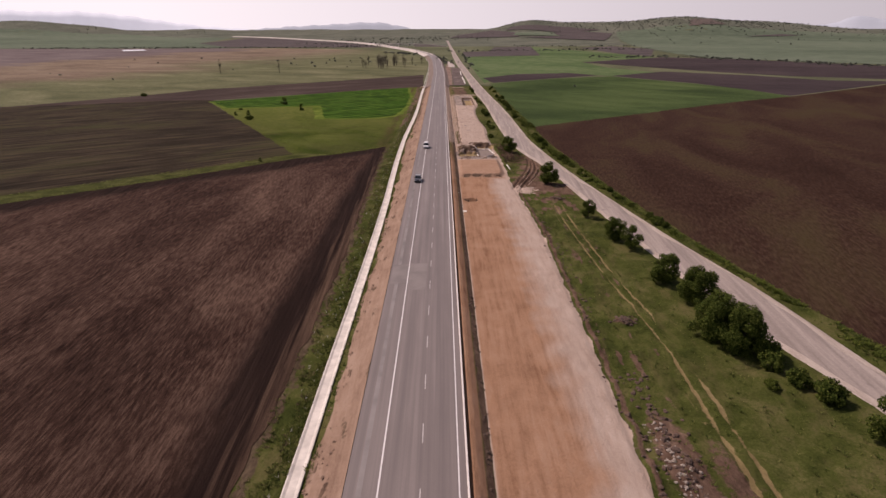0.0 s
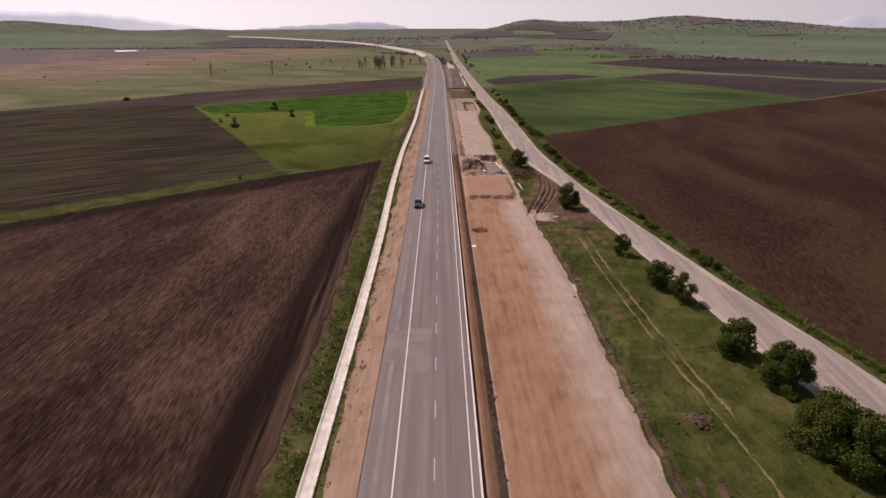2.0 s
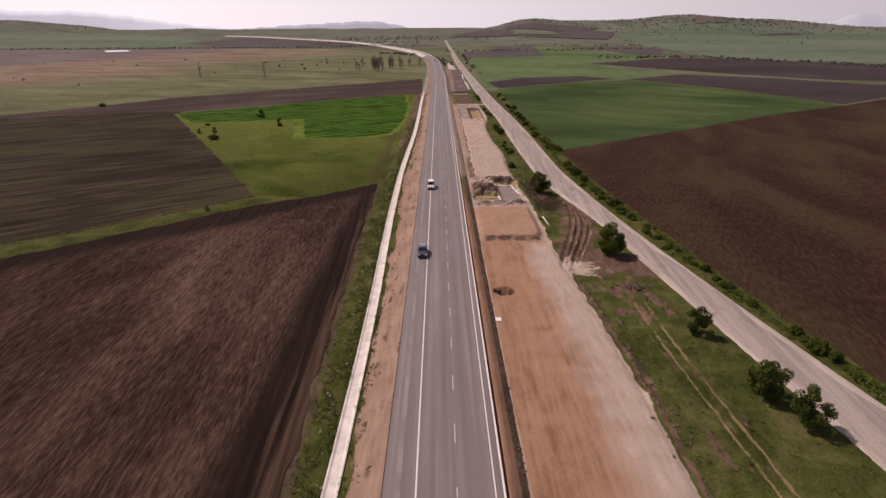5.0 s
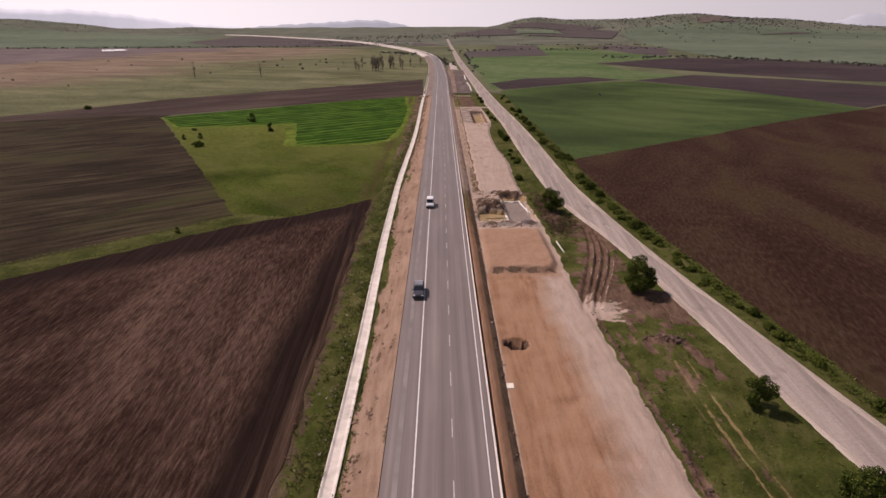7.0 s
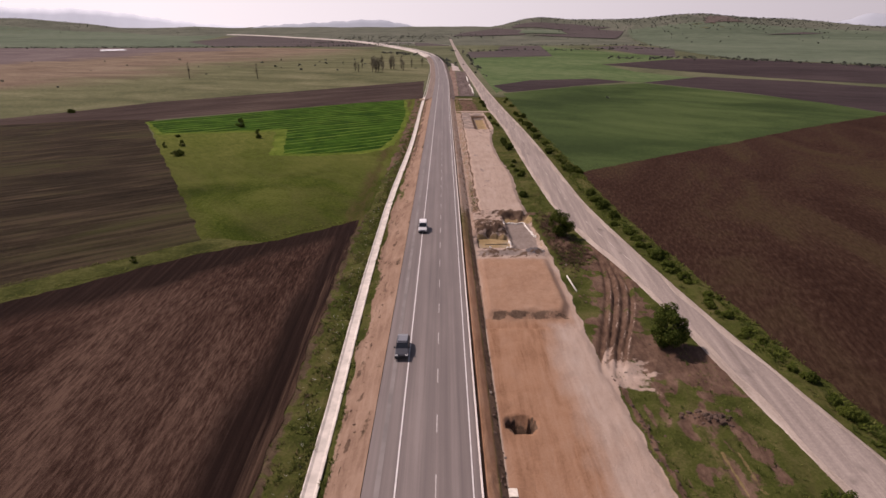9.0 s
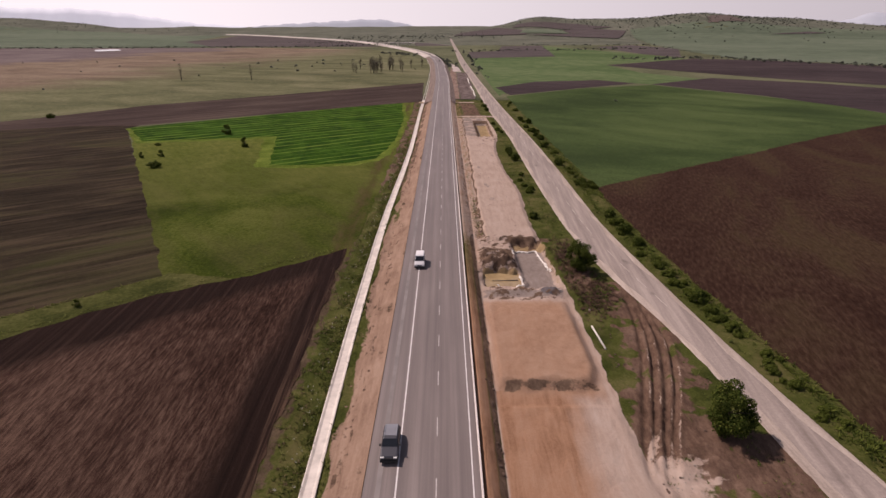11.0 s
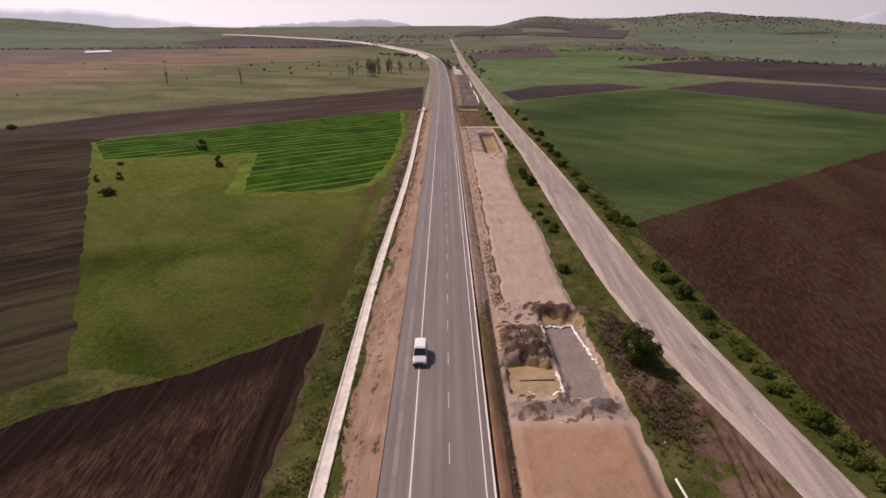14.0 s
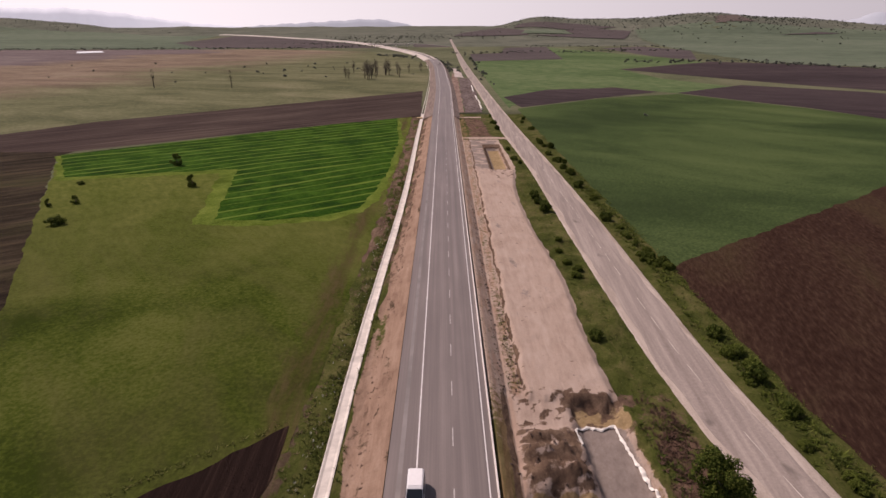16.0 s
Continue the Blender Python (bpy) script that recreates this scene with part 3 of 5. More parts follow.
patch("field", [(242, 2011), (382, 1928), (378, 2022), (264, 2090)], HILL_HAZED, 2.0, "pale green far field", cell=60)
patch("field", [(841, 1652), (1049, 1724), (1005, 1749)], FIELD_GREY, 1.5, "brown tilled wedge on the far slope", cell=60)
patch("heath", [(767, 1845), (820, 1960), (890, 1985), (905, 1890)], mottled("reddish_heath", (0.088, 0.070, 0.062), (0.130, 0.104, 0.090), 0.05, 1.0), 1.5, "reddish bare heath on the far hill", "heath", cell=40, jitter=5)

# ---- the new road ----
def ribbon(name, offs, ys, mat, line=ROAD_LINE, base=2.1, closed=False, parent=None):
    """A strip that runs along a line: offs are (sideways, up) points of its section, base its height over the land."""
    verts, faces = [], []
    n = len(offs)
    cx = along(ys, line)
    tx = np.gradient(cx, ys)
    for k, y in enumerate(ys):
        s = 1 / math.hypot(1, tx[k])
        z = float(land(0 if y < 900 else cx[k], y)) + base
        for o, u in offs:
            verts.append((cx[k] + o * s, y - o * tx[k] * s, z + u))
    for k in range(len(ys) - 1):
        for j in range(n if closed else n - 1):
            a, b = k * n + j, k * n + (j + 1) % n
            faces.append((a, b, b + n, a + n))
    ob = new(name, mesh_of(name, verts, faces, mat))
    ob.parent = parent
    return ob


NEAR_Y = np.unique(np.concatenate((np.arange(-40, 480, 20.0), np.arange(480, 1000, 12.0))))
ROAD_Y = np.unique(np.concatenate((NEAR_Y, np.arange(1000, 2301, 20.0))))
FAR_Y = ROAD_Y[ROAD_Y >= 460]
road = tagged(ribbon("road", ((-6.9, -0.4), (-6.9, 0.0), (-1.2, 0.05), (4.26, 0.0), (4.26, -0.4)), ROAD_Y, ASPHALT), "newly laid grey asphalt carriageway", "road", kind="structure")
ribbon("edge_line", ((-3.88, 0.034), (-3.73, 0.036)), ROAD_Y, PAINT, parent=road)
ribbon("edge_line", ((3.46, 0.018), (3.59, 0.016)), ROAD_Y, PAINT, parent=road)
dash_mesh = mesh_of("dash", [(-0.055, -1.5, 0), (0.055, -1.5, 0), (0.055, 1.5, 0), (-0.055, 1.5, 0), (-0.055, -1.5, -0.004), (0.055, -1.5, -0.004), (0.055, 1.5, -0.004), (-0.055, 1.5, -0.004)],
                    [(0, 1, 2, 3), (0, 4, 5, 1), (1, 5, 6, 2), (2, 6, 7, 3), (3, 7, 4, 0)], DASH_PAINT)
for k in range(1, 92):
    y = 1.0 + 9 * k
    d = new("dash", dash_mesh)
    d.parent = road
    d.matrix_basis = pose(float(along(y, ROAD_LINE)), y, float(land(0, y)) + 2.1 + 0.046, 0, 0, 0)
ribbon("worn_streak", ((-5.75, 0.022), (-5.25, 0.026)), NEAR_Y, plain("dusty_asphalt", (0.178, 0.156, 0.148), 0.9, vary=0.18, scale=0.25), parent=road)
bare = plain("pale_asphalt", (0.163, 0.138, 0.130), 0.85, vary=0.12, scale=0.35, local=False)
ribbon("asphalt_patch", ((-6.6, 0.026), (-3.95, 0.050)), np.array([82.5, 86.0, 90.5]), bare, parent=road)
ribbon("asphalt_patch", ((-3.65, 0.050), (-1.2, 0.068), (-0.6, 0.064)), np.array([80.0, 86.0, 91.0]), bare, parent=road)
kerb = tagged(ribbon("kerb", ((4.26, -0.3), (4.26, 0.10), (4.28, 0.13), (4.44, 0.13), (4.46, 0.10), (4.46, -0.9)), ROAD_Y, KERB), "white concrete kerb along the carriageway edge", "kerb", kind="structure")

# ---- embankment and verge on the left ----
FIELD_L = ((0, -18.2), (61, -17.3), (92, -16.9), (131, -18.0), (175, -18.9), (212, -19.2), (230, -17.8), (345, -17.4), (480, -17.8))

def left_z(X, Y):
    c = along(Y, CHANNEL)
    slope = -0.12 + (LOW + 0.12) * np.clip((-6.9 - X) / 4.1, 0, 1)
    z = np.where(X > -11.0, slope, LOW)
    z = np.where(X > -6.95, -0.12, z)
    calm = np.clip((X - along(Y, FIELD_L)) / 1.2, 0, 1)
    z = z + calm * (0.10 * rough(X, Y, 2.2, 3) * (X < -7.6) + 0.05 * rough(X, Y, 0.9, 4) * (X < -8)) - 0.005 * (1 - calm)
    inside = np.abs(X - c) < 0.85
    return np.where(inside, LOW - 0.3, z)


def left_cover(X, Y):
    c = along(Y, CHANNEL)
    bank = np.clip((X - (c + 1.05 + 0.55 * rough(X * 0 + 1.0, Y, 17, 8))) / 0.8, 0, 1)
    weedy = spot(X, Y, -11.2, 178, 0.9, 9) + spot(X, Y, -10.8, 235, 1.2, 12) + spot(X, Y, -11.0, 160, 0.6, 6)
    edge = np.clip(1.15 - (X - along(Y, FIELD_L) - 0.4) / 1.6 + 0.35 * rough(X, Y, 3.0, 18), 0, 1) * np.clip(0.62 + 0.2 * rough(X, Y * 0.3, 1.6, 19), 0, 1) * np.clip((245 - Y) / 30, 0.45, 1)
    dirt = np.clip(1 - np.abs(X - (c + 0.95)) / 0.5, 0, 1) * 0.45
    wash = np.clip(rough(X * 2.2, Y * 0.45, 3.2, 15) * 0.9 - 0.12, 0, 0.62) * box_mask(X, Y, -11.2, -8.4, 10, 480, 0.6)
    far_bank_dirt = np.clip((-8.7 - X) / 1.2, 0, 1) * np.clip((Y - 215) / 60, 0, 1) * np.clip(0.62 + 0.5 * rough(X, Y * 0.25, 4, 20), 0, 0.8)
    wash = np.maximum(wash, far_bank_dirt)
    return np.clip(bank - 0.6 * weedy, 0, 1), wash, np.maximum(np.maximum(edge, dirt), bank * np.clip(0.20 + 0.32 * rough(X * 1.6, Y * 0.35, 5, 16), 0, 0.6))


tagged(new("embankment", grid_mesh("embankment", np.arange(-21.0, -6.8, 0.35), np.arange(10, 480.1, 0.5), left_z, EARTH_L, [("cover_a", left_cover)])),
       "bare brown earth embankment with grassy verge", "embankment", kind="structure")
# paler strip across bank and carriageway, widened so the far road shows
FAR_PALE = plain("far_pale_verge", (0.42, 0.37, 0.33), 0.95, vary=0.15, scale=0.05, local=False)
tagged(ribbon("embankment", ((-13.0, -2.05), (-6.9, 0.03), (4.6, 0.03), (9.0, -2.05)), ROAD_Y[ROAD_Y >= 930], FAR_PALE), "pale verge of the far road", "embankment", kind="structure")
far_bank = tagged(ribbon("embankment", ((-12.0, -2.05), (-6.9, -0.12), (4.6, -0.12), (8.0, -2.05)), FAR_Y[FAR_Y <= 940], mottled("far_bank_soil", (0.130, 0.098, 0.085), (0.225, 0.176, 0.154), 0.5, 8)), "brown earth road embankment", "embankment", kind="structure")
channel = tagged(ribbon("drainage_channel", ((-0.80, -0.25), (-0.80, 0.08), (-0.66, 0.09), (-0.40, -0.06), (0.40, -0.07), (0.64, 0.05), (0.80, 0.04), (0.80, -0.25)), NEAR_Y[(NEAR_Y < 900)], CONCRETE, line=CHANNEL, base=0.04),
                 "pale concrete drainage channel beside the road", "drainage channel", kind="structure")

# ---- the worked strip on the right ----
def gully_line(X, Y):
    """Washed-out left edge of the gravel past the pits."""
    return 9.35 + 0.004 * np.clip(Y - 220, 0, 200) + 0.35 * rough(X * 0 + 2.0, Y, 11, 51) + 0.15 * rough(X, Y, 2.4, 52)


def right_z(X, Y):
    n1, n2 = rough(X, Y, 5.0, 11), rough(X, Y, 1.6, 12)
    edge = along(Y, SLAB_R)
    z = LOW + 0.06 * n1 + 0.03 * n2
    onslab = np.clip((edge - X) / 0.8, 0, 1) * (X > 7.0)
    z = z + onslab * 0.25 * (Y < 160)
    side = np.interp(X, (4.44, 4.72, 4.86, 5.4, 7.3), (-0.80, -0.80, -0.40, -0.62, LOW))
    z = np.where(X < 7.2, side + 0.05 * n2, z)
    grass = X > edge + 0.3
    z = z + grass * (0.10 * n1 + 0.06 * n2)
    berm = np.clip(1 - np.abs(X - edge - 0.7) / 0.7, 0, 1)
    z = z + berm * (0.16 + 0.16 * n2 + 0.14 * n1) * (Y < 150)
    # the square hole and its rim
    q = (np.abs((X - 9.55) / 1.6) ** 3 + np.abs((Y - 138.1) / 1.25) ** 3) ** (1 / 3) + 0.12 * n2 + 0.08 * rough(X, Y, 0.9, 13)
    z = z - 3.2 * np.clip((1.06 - q) / 0.16, 0, 1)
    # raised pad with a steep front
    front = 163.4 + 0.5 * rough(X, Y * 0, 6, 21)
    pad = np.clip((Y - front) / 1.5, 0, 1) * np.clip((21.3 - X + np.minimum(0, (Y - 168)) * 0.25) / 1.2, 0, 1) * np.clip((X - 7.4) / 0.6, 0, 1) * np.clip((190 - Y) / 8, 0, 1)
    z = z + 0.95 * pad
    # heaps
    for hx, hy, h, rx, ry in HEAPS:
        z = z + h * spot(X, Y, hx, hy, rx, ry) * (1 + 0.25 * n2)
    # flooded pit, gravel pit and the bank behind them
    XW, YW = X + 0.35 * n2 + 0.3 * n1, Y + 0.5 * n1 + 0.4 * n2
    z = z - 1.6 * box_mask(XW, YW, 8.1, 14.6, 194.6, 201.6, 0.5)
    z = z - 1.3 * box_mask(XW, YW, 15.2, 21.4, 193.5, 216.6, 0.7)
    # ridges of spoil tipped between the pits and the road
    z = z + box_mask(X, Y, 7.7, 14.7, 203.4, 211.5, 0.9) * (0.55 * (1 - np.abs(rough(X * 0.35, Y * 1.3 + 0.10 * (X - 11) ** 2, 7.0, 14))) - 0.2 + 0.10 * rough(X, Y, 1.5, 17))
    z = z + 0.55 * np.clip((YW - 217.0) / 1.0, 0, 1) * np.clip((edge - X) / 1.0, 0, 1) * np.clip((X - gully_line(X, Y)) / 0.5, 0, 1) * np.clip((345 - Y) / 6, 0, 1)
    # far pit
    z = z - 1.3 * box_mask(X, Y, 16.0, 21.5, 345, 383, 0.8)
    z = z + 0.5 * box_mask(X, Y, 6.8, 27.5, 399, 405, 1.0) + 0.5 * box_mask(X, Y, 6.8, 19.5, 462, 467, 1.0)
    # deep tyre ruts turning in from the old road
    for k in RUTS:
        rx = rut_line(Y, k)
        z = z + (0.26 * np.exp(-((X - rx - 0.62) / 0.32) ** 2) - 0.48 * np.exp(-((X - rx) / 0.36) ** 2)) * box_mask(X, Y, 15, 40, 149, 191, 3) * (1 + 0.25 * n2)
    # wheel tracks on the grass
    tr = along(Y, TRACK)
    for k in (-0.85, 0.85):
        z = z - 0.10 * np.exp(-((X - tr - k) / 0.3) ** 2) * (Y < 138)
    # level beds for the old road and the field edge
    ol, orr = along(Y, OLD_L), along(Y, OLD_R)
    road_bed = np.clip((X - ol + 1.2) / 1.2, 0, 1) * np.clip((orr + 1.2 - X) / 1.2, 0, 1)
    z = z * (1 - road_bed) + (LOW - 0.02) * road_bed
    fe = along(Y, FIELD_EDGE)
    calm = np.clip((fe - X) / 1.2, 0, 1)
    return np.where(X > fe - 1.2, (z - LOW) * calm + LOW, z)


HEAPS = ((10.5, 191.2, 0.7, 2.3, 1.5), (14.5, 192.4, 0.6, 1.4, 0.9), (19.2, 191.4, 1.0, 2.3, 1.6),
         (9.2, 204.0, 1.3, 1.8, 1.5), (11.6, 204.2, 1.4, 1.8, 1.5), (13.4, 204.0, 1.1, 1.4, 1.4), (9.4, 207.6, 1.0, 2.0, 1.0), (12.2, 208.0, 1.0, 2.0, 0.9), (10.4, 210.6, 0.8, 2.4, 0.8),
         (29.3, 73.2, 0.55, 1.5, 1.2), (25.6, 43.2, 0.45, 1.2, 2.5), (31.5, 139.3, 0.5, 2.0, 1.0), (24.6, 118.0, 0.35, 0.8, 2.5), (24.4, 107, 0.3, 0.7, 2.0))
RUTS = (0.0, 0.45, 1.0, 1.4)


def rut_line(Y, k):
    """The k-th wheel rut from the fan of pale dust up to the old road."""
    a = along(Y, ((140, 20.5), (148, 21.6), (154, 23.0), (164, 26.2), (176, 29.6), (188, 31.4), (200, 31.6)))
    b = along(Y, ((140, 22.0), (148, 23.4), (154, 25.2), (164, 29.0), (174, 31.9), (187, 33.0), (200, 32.6)))
    return a + (b - a) * k


TRACK = ((0, 32.2), (40, 32.6), (56, 33.2), (63, 33.6), (75, 33.2), (87, 32.2), (107, 31.4), (120, 31.1), (135, 31.2), (150, 30.5))
FIELD_EDGE = ((0, 76), (20, 72), (65, 62.4), (95, 56.4), (143, 50), (180, 47), (207, 45), (232, 44), (258.6, 44.5), (330, 44.2), (480, 43.8))


def cover_a(X, Y):
    """Red earth, pale gravel, topsoil."""
    n = rough(X, Y, 9, 31)
    edge = along(Y, SLAB_R)
    slab = np.clip((edge + 0.3 * n - X) / 0.8 + 0.5, 0, 1) * np.clip((X - 7.0) / 0.5 + 0.3, 0, 1)
    red = slab * np.clip((17.6 + 0.9 * n - X) / 5.5 + 0.5, 0, 1) * (Y < 163)
    padm = box_mask(X, Y, 7.6, 20.6, 161.5, 187.0, 1.6)
    red = np.maximum(red, padm * 0.9) + 0.35 * spot(X, Y, 13.0, 172, 5, 8)
    red = np.maximum(red * (1 - 0.9 * spot(X, Y, 20, 150, 4, 10)), box_mask(X, Y, 16.8, 21, 348, 380, 1))
    red = np.where(X < 7.2, np.clip((6.35 - X) / 0.4, 0, 1) * np.clip((225 - Y) / 50, 0.15, 1), red)
    red = np.where((X < 9.0) & (Y > 200), np.maximum(red, np.clip((8.2 - X) / 0.6, 0, 1) * 0.35), red)
    pale = slab * (Y < 399) + 0.8 * spot(X, Y, 24.5, 148.5, 4.5, 4.5)
    pale = np.maximum(pale, box_mask(X, Y, 6.8, 27.5, 399.5, 404.5, 0.8) + box_mask(X, Y, 6.8, 19.5, 462.5, 466.5, 0.8))
    beyond = np.clip((Y - 217.5) / 1.5, 0, 1)
    brown = np.clip((gully_line(X, Y) - X) / 0.4, 0, 1) * beyond
    pale = pale * (1 - 0.45 * brown)
    red = np.maximum(red * (1 - brown), brown * np.clip(0.30 + 0.25 * rough(X * 2.5, Y * 0.3, 4, 53), 0, 1) * (X > 5.0))
    ol = along(Y, OLD_L)
    pale = np.maximum(pale, np.clip((X - ol + 0.5 + 0.4 * n) / 1.0, 0, 1) * (X < ol + 3) * 0.95)
    orr = along(Y, OLD_R)
    pale = np.maximum(pale, np.clip((orr + 0.4 + 0.3 * n - X) / 0.9, 0, 1) * (X > orr - 3) * 0.9)
    for k in RUTS:
        rx = rut_line(Y, k)
        pale = np.maximum(pale, 0.58 * np.exp(-((X - rx - 0.66) / 0.26) ** 2) * box_mask(X, Y, 15, 40, 146, 182, 4) * np.clip(0.8 + 0.4 * rough(X, Y, 9, 81 + int(4 * k)), 0, 1))
    for k in range(9):
        a = radians(-24 + 11.5 * k + 4 * math.sin(3.7 * k))
        d = (X - 20.5) * math.sin(a) - (Y - 147.5) * math.cos(a) + 0.5 * rough(X, Y, 6, 83)
        run = (X - 20.5) * math.cos(a) + (Y - 147.5) * math.sin(a)
        pale = np.maximum(pale, 0.74 * np.exp(-(d / (0.25 + 0.05 * run)) ** 2) * np.clip(run / 1.5, 0, 1) * np.clip((10.5 + 1.5 * math.sin(5 * k) - run) / 4, 0, 1))
    pale = np.where(X < 7.4, np.maximum(np.clip((X - 6.8) / 0.4, 0, 1), np.clip((Y - 190) / 50, 0, 0.62)), np.clip(pale, 0, 1))
    top = np.clip(1 - np.abs(X - edge - 0.75 - 0.2 * n) / 0.85, 0, 1) * (Y < 148) * 0.8
    top = np.maximum(top, np.clip(1.25 - np.abs(X - rut_line(Y, 0.7)) / 5.0 + 0.45 * n + 0.3 * rough(X, Y, 3, 32), 0, 0.95) * box_mask(X, Y, 21, 37.5, 149, 196, 2.5))
    top = np.maximum(top, box_mask(X, Y, 22.3, 28.5, 190, 219, 2.5) * np.clip(0.66 + 0.40 * n, 0, 1))
    top = np.maximum(top, box_mask(X + 0.9 * n, Y + 0.25 * (X - 32) + 1.2 * n, 26, 38.5, 145.0, 158.0, 1.5) * np.clip(0.85 + 0.3 * rough(X, Y, 3, 33), 0, 1))
    top = np.maximum(top, np.clip(0.8 * rough(X * 0.9, Y * 0.6, 3.6, 34) + 0.34, 0, 0.8) * box_mask(X, Y, 25.5, 37.5, 128, 148, 2.5))
    for sx, sy, rx, ry, k in ((31.5, 139.3, 3.0, 1.6, 0.9), (29.3, 73.2, 1.7, 1.5, 0.9), (26.2, 43.5, 2.3, 9.0, 0.95), (24.6, 112, 0.9, 7, 0.7), (27.5, 62, 0.7, 5, 0.6), (30.5, 130, 1.2, 5, 0.62), (30.5, 42, 2.4, 9, 0.55), (28, 100, 1.2, 6, 0.5)):
        top = np.maximum(top, k * spot(X, Y, sx, sy, rx, ry) * 1.2)
    top = np.maximum(top, box_mask(X, Y, 9.5, 21.5, 404, 463, 3) * np.clip(0.72 + 0.35 * rough(X, Y, 7, 54), 0, 1))
    rim = np.clip((X - edge - 0.5) / 1.0, 0, 1) * np.clip((edge + 14 - X) / 5, 0, 1) * (Y < 152)
    top = np.maximum(top, rim * np.clip(0.85 * rough(X * 1.6, Y * 0.35, 4.5, 58) + 0.25 * n - 0.18, 0, 0.62))
    top = np.maximum(top, brown * np.clip(0.28 + 0.3 * rough(X * 2.0, Y * 0.5, 6, 55), 0, 0.7))
    top = np.maximum(top, np.clip(1 - np.abs(X - 6.7) / 0.55, 0, 1) * 0.95 * np.clip((222 - Y) / 6, 0.3, 1))
    top = np.maximum(top, box_mask(X, Y, 7.0, 8.4, 164, 300, 0.6) * np.clip(0.4 + 0.5 * n, 0, 1))
    return np.clip(red, 0, 1), pale, np.clip(top, 0, 1)


def cover_b(X, Y):
    """Dry straw tracks, grey gravel, wet clay."""
    tr = along(Y, TRACK)
    w = np.exp(-((X - tr - 0.85) / 0.30) ** 2) + np.exp(-((X - tr + 0.85) / 0.30) ** 2)
    straw = w * (Y < 134) * np.clip(0.72 + 0.22 * rough(X, Y, 14, 41), 0, 1) + 0.5 * spot(X, Y, 31, 45, 3, 10) * np.clip(rough(X, Y, 3, 43) + 0.3, 0, 1)
    grey = box_mask(X, Y, 15.2, 21.0, 194, 213.5, 0.7) + box_mask(X, Y, 7.2, 21.4, 189, 192.6, 1.2) * 0.7 + box_mask(X, Y, 9, 22, 345, 399, 1.5) * np.clip(0.62 + 0.4 * rough(X, Y, 8, 71), 0, 1) + box_mask(X, Y, 9.8, 20.5, 219, 345, 1.5) * np.clip(0.45 * rough(X, Y * 0.35, 6, 72) + 0.12, 0, 0.55)
    clay = box_mask(X, Y, 8.0, 14.8, 194.0, 202.0, 0.5) + box_mask(X, Y, 15.0, 21.5, 213.5, 217.0, 0.7) * 0.9 + box_mask(X, Y, 21.0, 22.2, 195, 215, 0.5) * 0.48 + box_mask(X, Y, 16.6, 21.2, 346, 382, 0.8) * 0.85
    return np.clip(straw, 0, 1), np.clip(grey, 0, 1), np.clip(clay, 0, 1)


